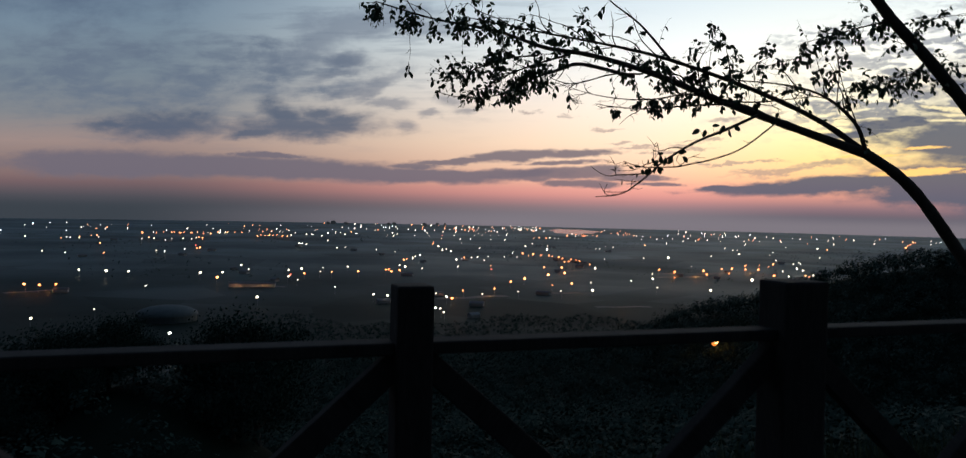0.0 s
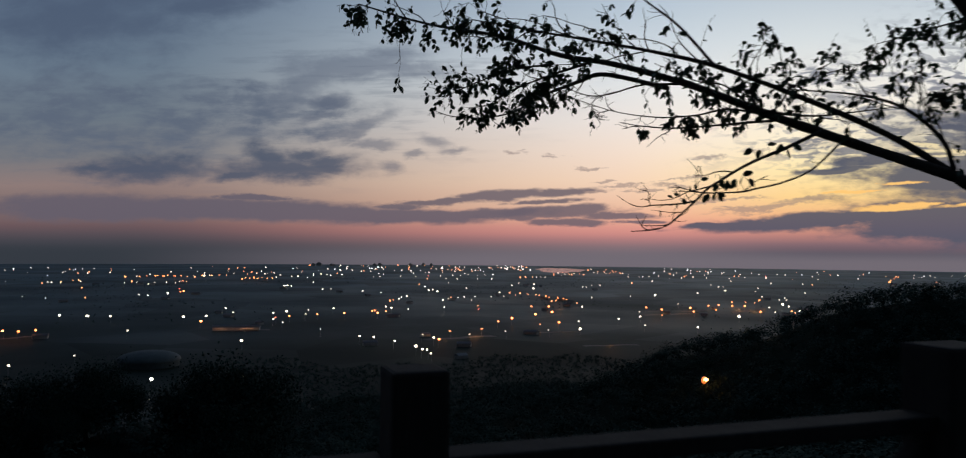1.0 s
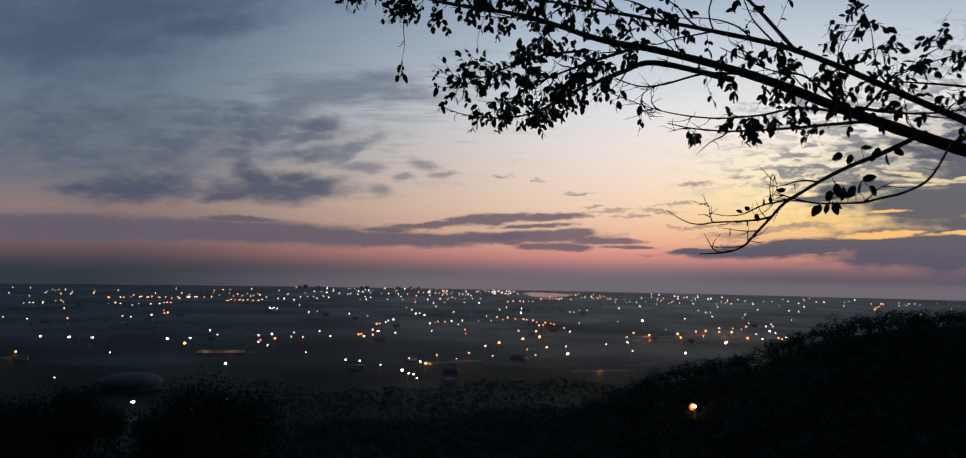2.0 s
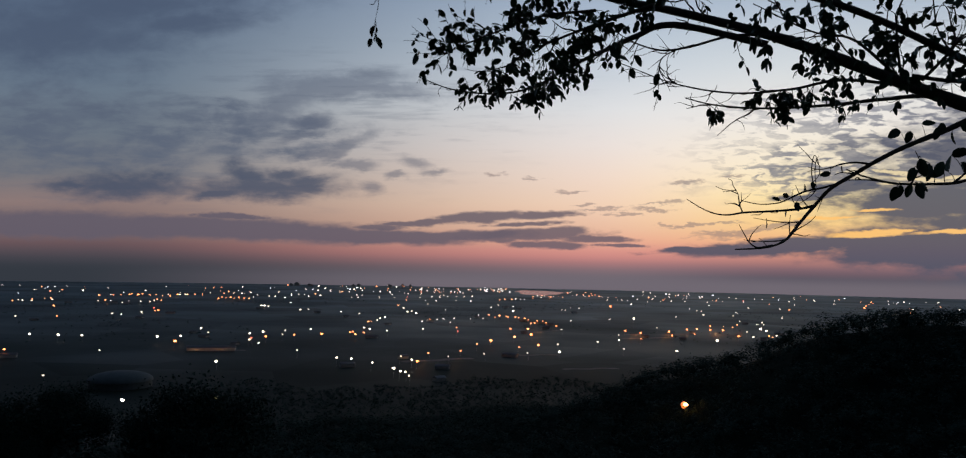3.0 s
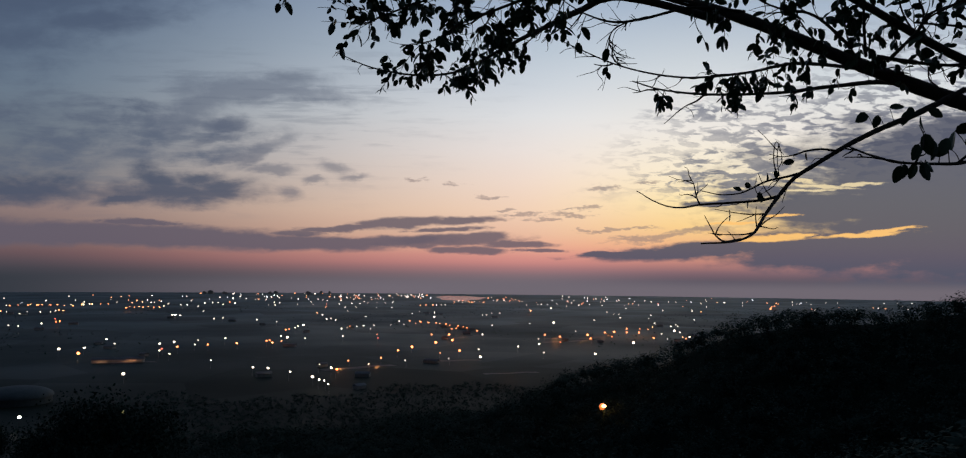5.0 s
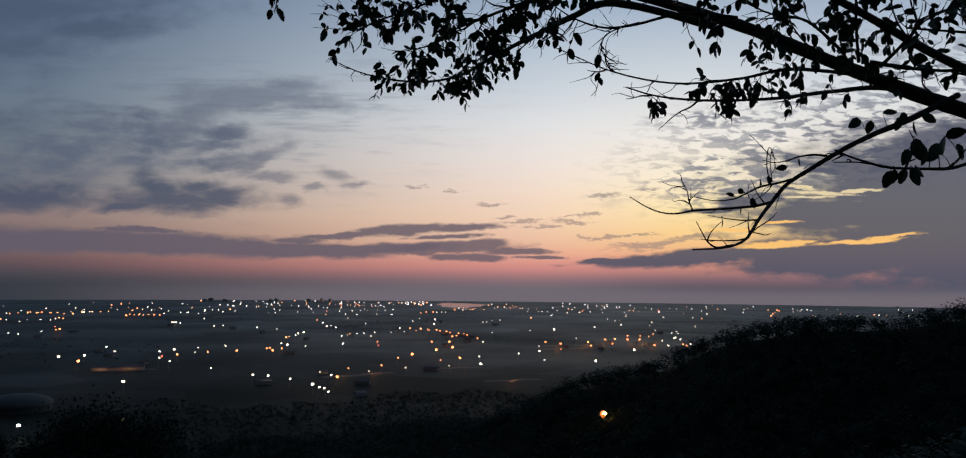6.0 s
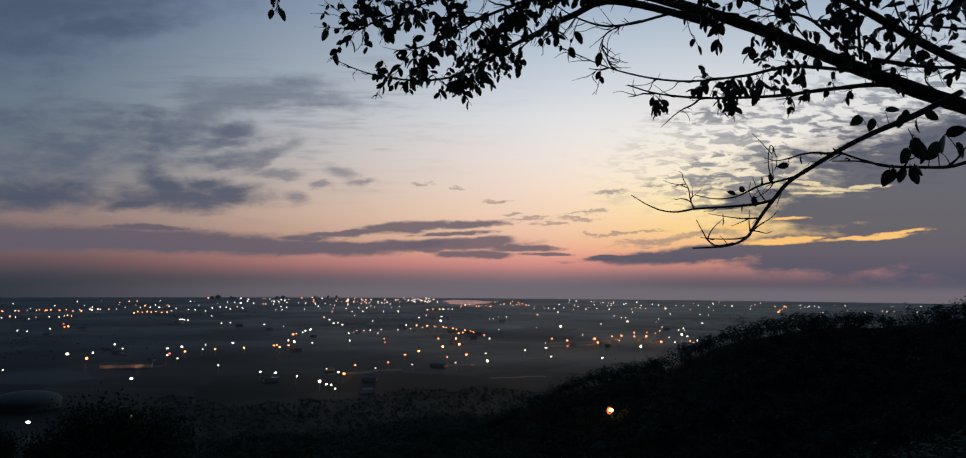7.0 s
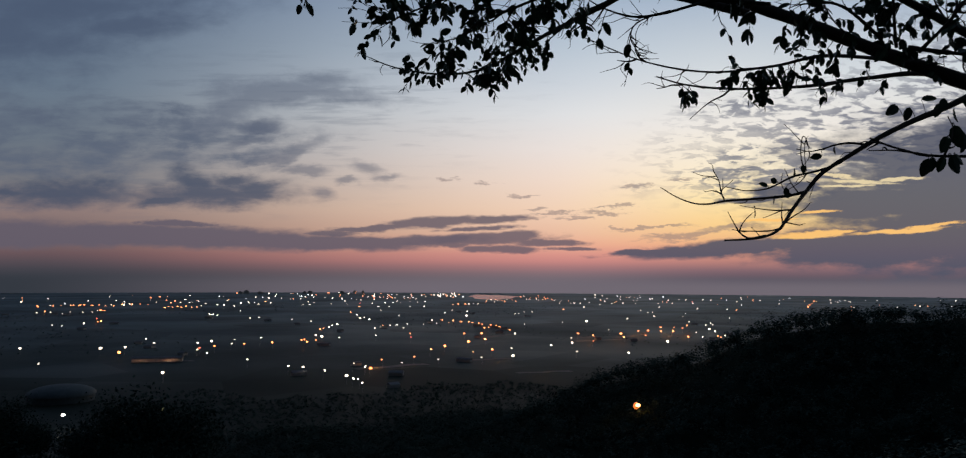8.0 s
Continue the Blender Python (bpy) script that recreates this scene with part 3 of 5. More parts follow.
def build_knoll():
    kinds = [broadleaf_tree(k, 9.0 + k) for k in range(3)]
    spots = ((-60, 96, -15.5), (-56.5, 97.5, -14.4), (-53, 99, -13.9), (-50, 100.5, -13.2), (-47.2, 102, -13.0), (-37.5, 106, -13.8), (-34.5, 107, -13.6), (-32, 107.5, -14.6), (-51, 95, -17.0), (-33, 100, -18.5),
             (-64, 94, -17.0), (-69, 92, -18.5), (-57, 89, -20.5))
    for i, (x, y, top) in enumerate(spots):
        base = float(land(x, y))
        tall = max(4.0, top - 0.9 - base)
        m = pose(x, y, base, 0, 0, 67 * i) @ Matrix.Scale(tall / (9.0 + i % 3), 4)
        if i < 3:
            kinds[i].matrix_basis = m
        else:
            first = kinds[i % 3]
            scale = first.scale.copy()
            first.scale = (1, 1, 1)
            copy_thing(first, m)
            first.scale = scale


build_knoll()


# ---- the fence on the crest ----
def build_fence():
    fence = tagged(new("wooden_fence"), "dark weathered timber fence with square posts and diagonal braces", "fence")
    fence.matrix_basis = Matrix.Translation(FENCE_AT) @ pose(0, 0, 0, 0, 0, FENCE_TURN)
    bm = bmesh.new()
    box(bm, (0.152, 0.152, 1.55), pose(0, 0, 0.475), 0.012)
    post = part("post", bm, M_TIMBER, fence)
    bm = bmesh.new()
    box(bm, (0.25, 0.2, 1.55), pose(0, 0, 0.475), 0.014)
    thick = part("post", bm, M_TIMBER, fence, "thicker dark timber post")
    thick.matrix_basis = pose(BAY, 0, 0)
    bm = bmesh.new()
    box(bm, (BAY - 0.156, 0.13, 0.052), pose(0, 0, 0), 0.008)
    rail = part("top_rail", bm, M_TIMBER, fence)
    bm = bmesh.new()
    box(bm, (BAY - 0.156, 0.07, 0.1), pose(0, 0, 0), 0.008)
    low = part("bottom_rail", bm, M_TIMBER, fence)
    brace_long = math.hypot(BAY / 2 - 0.1, 0.75)
    bm = bmesh.new()
    box(bm, (brace_long - 0.03, 0.07, 0.11), pose(0, 0, 0), 0.008)
    brace = part("brace", bm, M_TIMBER, fence)
    lean = math.degrees(math.atan2(0.75, BAY / 2 - 0.1))

    def again(ob, m, first):
        o = ob if first else ob.copy()
        if not first:
            scene.collection.objects.link(o)
        o.matrix_basis = m
    for i in (-2, -1, 0, 2, 3):
        again(post, pose(i * BAY, 0, 0), i == -2)
    for i in range(-2, 3):
        mid = (i + 0.5) * BAY
        first = i == -2
        again(rail, pose(mid, 0.02, 0.994), first)
        again(low, pose(mid, 0.02, 0.14), first)
        again(brace, pose(mid - BAY / 4, 0.02, 0.565, 0, lean, 0), first)
        again(brace, pose(mid + BAY / 4, 0.02, 0.565, 0, -lean, 0), False)


build_fence()


# ---- the tree beside the fence, with long boughs reaching over the view ----
SOUTH_BOUGHS = {
    "south_bough": (0.038, 0.005, [(2.88, 4.75, 2.05), (2.267, 5.068, 2.338), (1.814, 5.161, 2.518), (1.31, 5.266, 2.737), (0.817, 5.371, 2.896), (0.428, 5.308, 2.938), (-0.002, 5.392, 3.093), (-0.538, 5.497, 3.209), (-1.031, 5.497, 3.345)]),
    "upper_bough": (0.026, 0.004, [(2.86, 4.77, 2.08), (2.58, 4.95, 2.33), (2.12, 5.03, 2.56), (1.41, 4.85, 2.75), (0.95, 4.9, 2.87), (0.37, 4.95, 2.98), (-0.2, 5.1, 3.12)]),
    "short_bough": (0.017, 0.004, [(2.84, 4.72, 2.09), (2.75, 4.7, 2.28), (2.54, 4.72, 2.47), (2.28, 4.78, 2.57), (1.86, 4.9, 2.63)]),
}
LOW_BOUGHS = {
    "low_bough": (0.0125, 0.0026, [(2.085, 4.9, 2.359), (1.835, 4.87, 2.24), (1.664, 4.86, 2.169), (1.543, 4.88, 2.107), (1.435, 4.92, 2.036), (1.345, 4.95, 1.973), (1.266, 4.93, 1.897), (1.173, 4.85, 1.827), (1.087, 4.75, 1.771), (1.026, 4.68, 1.732), (0.954, 4.62, 1.705), (0.878, 4.58, 1.69), (0.765, 4.55, 1.682)]),
    "low_fork": (0.0065, 0.0018, [(1.259, 4.93, 1.895), (1.199, 4.95, 1.881), (1.106, 5.0, 1.874), (1.02, 5.1, 1.874), (0.981, 5.2, 1.87), (0.94, 5.27, 1.881), (0.892, 5.33, 1.913), (0.839, 5.38, 1.959)]),
    "low_side_twig": (0.0055, 0.0016, [(1.377, 4.95, 1.997), (1.317, 4.97, 1.98), (1.237, 4.97, 1.961), (1.155, 4.95, 1.924), (1.108, 4.95, 1.906), (1.031, 4.95, 1.899), (0.95, 4.95, 1.912)]),
}
LOW_TWIGS = {
    "low_top_twig": (0.0055, 0.0014, [(1.503, 4.9, 2.082), (1.449, 4.92, 2.091), (1.401, 4.95, 2.087), (1.372, 4.97, 2.077), (1.316, 4.98, 2.065), (1.269, 5.0, 2.077)]),
    "rising_low_twig": (0.0035, 0.001, [(1.009, 5.1, 1.877), (1.005, 5.12, 1.912), (1.008, 5.15, 1.965), (0.992, 5.15, 1.991)]),
    "end_twig": (0.0035, 0.001, [(1.029, 4.68, 1.734), (0.974, 4.66, 1.723), (0.889, 4.65, 1.721), (0.837, 4.65, 1.725)]),
    "end_riser": (0.0035, 0.001, [(1.026, 4.68, 1.734), (1.077, 4.7, 1.772), (1.137, 4.72, 1.804), (1.168, 4.72, 1.834)]),
    "end_hook": (0.0045, 0.001, [(0.938, 4.61, 1.703), (0.876, 4.6, 1.693), (0.843, 4.6, 1.711), (0.821, 4.6, 1.745), (0.8, 4.6, 1.783)]),
    "end_level_twig": (0.0035, 0.001, [(1.157, 4.84, 1.816), (1.09, 4.84, 1.813), (1.023, 4.84, 1.819), (0.954, 4.84, 1.829)]),
}
END_TWIGS = {
    "end_upright": (0.003, 0.001, [(1.059, 4.72, 1.75), (1.07, 4.75, 1.793), (1.084, 4.77, 1.837)]),
    "spur_twig": (0.003, 0.001, [(1.233, 4.93, 1.894), (1.207, 4.93, 1.928), (1.18, 4.93, 1.986)]),
    "hanging_bough": (0.0065, 0.002, [(2.25, 4.95, 2.31), (1.82, 4.45, 2.06), (1.52, 4.15, 1.95), (1.305, 3.98, 1.898), (1.227, 3.95, 1.879), (1.131, 3.92, 1.87), (1.003, 3.89, 1.865), (0.945, 3.88, 1.873), (0.888, 3.87, 1.884), (0.842, 3.87, 1.901)]),
    "hanging_fork": (0.004, 0.0012, [(1.012, 3.89, 1.864), (0.955, 3.87, 1.867), (0.898, 3.86, 1.87), (0.825, 3.85, 1.866)]),
    "hanging_riser": (0.004, 0.0015, [(1.227, 3.95, 1.881), (1.257, 3.95, 1.905), (1.298, 3.97, 1.937), (1.376, 4.0, 1.97)]),
}
HANGING_TWIGS = {
    "hanging_sprig_twig": (0.003, 0.001, [(1.059, 3.9, 1.867), (1.078, 3.9, 1.901), (1.086, 3.9, 1.937), (1.073, 3.9, 1.968)]),
    "tassel_twig": (0.0028, 0.001, [(1.282, 4.97, 1.984), (1.287, 5.0, 2.057), (1.305, 5.02, 2.124), (1.318, 5.02, 2.13), (1.331, 5.02, 2.094), (1.338, 5.02, 2.036)]),
    "tassel_strand": (0.002, 0.001, [(1.293, 4.97, 1.985), (1.303, 5.0, 2.05), (1.313, 5.01, 2.11), (1.327, 5.01, 2.133)]),
    "middle_bough": (0.014, 0.003, [(2.3, 4.95, 2.3), (2.09, 5.3, 2.49), (1.91, 5.5, 2.52), (1.75, 5.75, 2.54), (1.36, 5.7, 2.5), (1.1, 5.7, 2.51), (0.9, 5.6, 2.52)]),
    "middle_twig": (0.010, 0.002, [(1.9, 5.02, 2.45), (1.66, 5.4, 2.59), (1.43, 5.5, 2.56), (1.2, 5.7, 2.58), (0.88, 5.7, 2.62), (0.54, 5.6, 2.7)]),
}
MIDDLE_BOUGHS = {
    "drooping_bough": (0.018, 0.002, [(1.15, 5.15, 2.68), (0.731, 5.25, 2.794), (0.59, 5.45, 2.794), (0.5, 5.7, 2.801), (0.424, 5.95, 2.815), (0.29, 6.15, 2.776), (0.144, 6.2, 2.701), (-0.08, 6.1, 2.633), (-0.336, 5.9, 2.603), (-0.522, 5.75, 2.63)]),
    "leafy_bough": (0.010, 0.002, [(0.6, 5.15, 2.85), (0.36, 5.3, 2.8), (0.16, 5.4, 2.74), (-0.01, 5.4, 2.65), (-0.13, 5.4, 2.48)]),
    "south_leafy_bough": (0.008, 0.002, [(0.36, 5.3, 2.87), (0.1, 5.35, 2.85), (-0.12, 5.4, 2.78), (-0.3, 5.4, 2.70), (-0.38, 5.42, 2.66)]),
    "bare_twig": (0.008, 0.002, [(1.2, 5.06, 2.69), (0.94, 5.0, 2.67), (0.73, 5.0, 2.61), (0.6, 5.0, 2.59), (0.48, 5.0, 2.62), (0.39, 5.0, 2.67)]),
}
LEAFY_BOUGHS = {
    "curled_twig": (0.004, 0.0012, [(0.75, 5.0, 2.62), (0.66, 5.0, 2.59), (0.61, 5.02, 2.56), (0.60, 5.03, 2.51), (0.63, 5.05, 2.47), (0.67, 5.1, 2.43)]),
    "hanging_sprig": (0.003, 0.001, [(-0.70, 5.3, 3.14), (-0.715, 5.33, 3.0), (-0.71, 5.35, 2.88), (-0.725, 5.355, 2.79)]),
    "rising_twig": (0.011, 0.003, [(1.38, 4.87, 2.76), (1.14, 4.9, 3.04), (0.89, 4.9, 3.23), (0.6, 4.9, 3.5)]),
    "level_twig": (0.010, 0.003, [(1.74, 4.97, 2.5), (1.91, 4.9, 2.46), (2.12, 4.88, 2.46), (2.5, 4.8, 2.5)]),
    "crossing_twig": (0.008, 0.002, [(1.65, 5.0, 2.54), (1.48, 5.0, 2.67), (1.29, 5.0, 2.70), (1.0, 4.95, 2.8)]),
    "upright_twig": (0.007, 0.002, [(1.69, 4.97, 2.5), (1.6, 4.85, 2.6), (1.58, 4.8, 2.75), (1.7, 4.8, 2.95)]),
}
UPPER_TWIGS = {
    "north_twig": (0.008, 0.002, [(1.78, 4.96, 2.48), (1.8, 4.8, 2.56), (1.85, 4.8, 2.63), (2.03, 4.8, 2.70), (2.3, 4.8, 2.78)]),
    "stem_low_twig": (0.008, 0.002, [(3.46, 5.0, 2.84), (3.32, 4.98, 2.72), (3.15, 4.97, 2.68), (2.93, 4.97, 2.63)]),
    "stem_high_twig": (0.008, 0.002, [(3.16, 5.0, 3.15), (2.95, 4.97, 3.09), (2.75, 4.95, 3.03), (2.48, 4.95, 2.95)]),
    "stem_outer_twig": (0.007, 0.002, [(3.30, 5.0, 3.0), (3.42, 5.0, 3.12), (3.56, 5.0, 3.18), (3.75, 5.0, 3.2)]),
}
BOUGHS = {**SOUTH_BOUGHS, **LOW_BOUGHS, **LOW_TWIGS, **END_TWIGS, **HANGING_TWIGS, **MIDDLE_BOUGHS, **LEAFY_BOUGHS, **UPPER_TWIGS}
STEMS = {
    "trunk": (0.13, 0.085, [(5.25, 5.35, -0.9), (5.15, 5.3, -0.3), (4.95, 5.2, 0.1), (4.8, 5.12, 0.3)]),
    "south_stem": (0.057, 0.038, [(4.85, 5.15, 0.2), (4.4, 5.0, 0.55), (3.92, 4.9, 1.0), (3.67, 4.86, 1.31), (3.35, 4.8, 1.69), (3.12, 4.77, 1.9), (2.86, 4.75, 2.06)]),
    "north_stem": (0.06, 0.036, [(4.85, 5.15, 0.2), (4.75, 5.1, 1.1), (4.35, 5.02, 1.85), (3.82, 5.0, 2.43), (3.47, 5.0, 2.83), (3.17, 5.0, 3.14), (2.97, 5.0, 3.38), (2.55, 5.0, 3.84)]),
}
# where leaves crowd: centre, spread and how many sprays
CROWN_LEAFAGE = [
    ((-0.725, 5.355, 2.77), (0.001, 0.001, 0.001), 1), ((-0.95, 5.3, 3.2), (0.22, 0.15, 0.1), 16), ((-0.7, 5.3, 3.05), (0.15, 0.12, 0.1), 14), ((-0.3, 5.3, 3.05), (0.22, 0.15, 0.12), 26),
    ((0.05, 5.25, 2.98), (0.2, 0.15, 0.1), 29), ((0.3, 5.15, 2.95), (0.2, 0.15, 0.12), 31), ((-0.05, 5.4, 2.72), (0.18, 0.12, 0.09), 22), ((0.2, 6.2, 2.61), (0.05, 0.04, 0.03), 8),
    ((0.05, 5.5, 2.56), (0.13, 0.1, 0.05), 6), ((-0.22, 5.4, 2.68), (0.11, 0.1, 0.07), 6), ((-0.28, 5.4, 2.8), (0.11, 0.1, 0.05), 5), ((0.3, 5.35, 2.62), (0.05, 0.08, 0.05), 5),
    ((-0.21, 6.05, 2.65), (0.05, 0.06, 0.03), 5),
]
BOUGH_LEAFAGE = [
    ((0.47, 6.0, 2.65), (0.04, 0.04, 0.03), 3), ((0.36, 5.35, 2.52), (0.05, 0.06, 0.04), 4), ((0.4, 5.3, 2.8), (0.08, 0.1, 0.05), 5), ((1.45, 5.35, 2.56), (0.13, 0.15, 0.05), 17),
    ((1.5, 5.6, 2.48), (0.14, 0.1, 0.03), 11), ((1.1, 5.65, 2.45), (0.05, 0.05, 0.03), 3), ((1.25, 4.95, 2.72), (0.2, 0.12, 0.06), 14), ((1.6, 4.9, 2.75), (0.25, 0.15, 0.1), 20),
    ((1.85, 4.85, 2.6), (0.2, 0.12, 0.09), 15), ((2.1, 4.9, 2.68), (0.22, 0.15, 0.12), 17), ((2.5, 4.85, 2.72), (0.22, 0.15, 0.12), 16), ((2.85, 4.9, 2.66), (0.2, 0.15, 0.1), 14),
    ((3.2, 4.95, 2.55), (0.2, 0.12, 0.08), 14),
]
TWIG_LEAFAGE = [
    ((3.5, 5.0, 2.85), (0.25, 0.15, 0.15), 16), ((3.2, 4.95, 3.0), (0.2, 0.12, 0.12), 10), ((1.75, 4.9, 2.95), (0.2, 0.1, 0.1), 10), ((0.14, 6.2, 2.69), (0.07, 0.05, 0.05), 11),
    ((-0.01, 6.15, 2.77), (0.08, 0.05, 0.05), 5), ((0.32, 6.1, 2.82), (0.05, 0.05, 0.03), 6), ((-0.06, 5.45, 2.7), (0.12, 0.08, 0.05), 4), ((-0.22, 5.6, 2.52), (0.03, 0.04, 0.03), 3),
    ((0.28, 5.35, 2.6), (0.04, 0.04, 0.03), 4), ((1.67, 5.5, 2.47), (0.13, 0.08, 0.03), 5), ((1.79, 5.1, 2.57), (0.12, 0.08, 0.05), 3), ((0.5, 4.95, 3.05), (0.25, 0.12, 0.1), 16),
    ((2.65, 4.95, 3.0), (0.15, 0.1, 0.08), 13),
]
OUTER_LEAFAGE = [
    ((3.05, 4.97, 2.64), (0.12, 0.1, 0.05), 9), ((3.4, 5.0, 2.62), (0.12, 0.1, 0.05), 7), ((3.55, 5.0, 3.17), (0.12, 0.1, 0.08), 9), ((2.85, 4.95, 3.12), (0.15, 0.08, 0.06), 8),
]
LEAFAGE = CROWN_LEAFAGE + BOUGH_LEAFAGE + TWIG_LEAFAGE + OUTER_LEAFAGE


# single leaves: place, heading across and up, size
NEAR_LEAVES = [
    (1.61, 4.86, 2.229, -0.8, -0.5, 1.2), (1.66, 4.86, 2.226, -0.3, -1, 1.1), (1.71, 4.86, 2.258, 0.7, 0.1, 1.1),
    (1.80, 4.85, 2.264, -0.4, -1, 1.2), (1.84, 4.85, 2.230, 0.3, -1, 1.05), (1.88, 4.85, 2.262, 0.8, -0.8, 1.2),
    (1.78, 4.85, 2.246, -0.1, -1, 1.0), (1.09, 3.90, 1.946, 0.1, -1, 1.0), (1.15, 3.92, 1.898, 0.5, 1, 1.0),
    (1.21, 3.95, 1.913, 0.2, 1, 1.05), (1.22, 3.95, 1.967, 1, 0.3, 1.05), (1.25, 3.95, 1.945, 0.6, -0.6, 1.1),
    (1.18, 3.93, 1.925, -0.6, -0.5, 1.0), (1.07, 3.90, 1.917, -0.5, -1, 0.8), (1.13, 3.92, 1.935, -0.2, -1, 1.0),
]
LOW_LEAVES = [
    (1.01, 3.89, 1.857, -0.35, -1, 0.95), (1.02, 3.89, 1.862, -0.1, -1, 0.65), (1.06, 3.90, 1.865, -0.3, -1, 0.7),
    (1.08, 3.90, 1.869, 0.3, -1, 1.0), (1.09, 3.90, 1.872, 0.5, -0.6, 0.6), (1.36, 4.97, 2.047, -1, -0.15, 0.9),
    (1.27, 4.96, 2.007, 0.2, -1, 0.75), (1.24, 4.97, 1.996, -0.1, -1, 0.65), (1.16, 4.95, 1.934, -0.7, 0.2, 0.8),
    (1.19, 4.94, 1.914, 0.1, -1, 0.9), (1.16, 4.97, 1.879, -0.5, -1, 0.8), (1.01, 4.84, 1.823, 0, -1, 0.7),
    (1.40, 4.95, 2.082, 0, -1, 0.7), (1.12, 4.95, 1.918, -0.8, 0.3, 0.6),
]


def leaf_mesh(name, long, wide, fold):
    """An oval leaflet, slightly folded along its midrib and drooping to its tip."""
    bm = bmesh.new()
    sag = lambda y: -0.16 * long * y * y
    rib = [bm.verts.new((0, y * long, sag(y))) for y in (0, 0.3, 0.65, 1.0)]
    for side in (-1, 1):
        rim = [bm.verts.new((side * w * wide, y * long, fold * wide * w + sag(y))) for w, y in ((0.34, 0.14), (0.5, 0.42), (0.42, 0.7), (0.2, 0.92))]
        for a, b, c in ((rib[0], rim[0], rib[1]), (rib[1], rim[0], rim[1]), (rib[1], rim[1], rib[2]), (rib[2], rim[1], rim[2]), (rib[2], rim[2], rim[3]), (rib[2], rim[3], rib[3])):
            bm.faces.new((a, b, c) if side > 0 else (a, c, b))
    me = bpy.data.meshes.new(name)
    bm.to_mesh(me)
    bm.free()
    me.materials.append(M_LEAF)
    return me


def wander(rnd, start, heading, reach, steps=4, sway=0.35, sag=0.0):
    """A crooked way of a twig."""
    out, d = [start], heading.normalized()
    for _ in range(steps):
        d = (d + Vector((rnd.gauss(0, sway), rnd.gauss(0, sway), rnd.gauss(-sag, sway)))).normalized()
        out.append(out[-1] + d * reach / steps)
    return spline(out, 3)


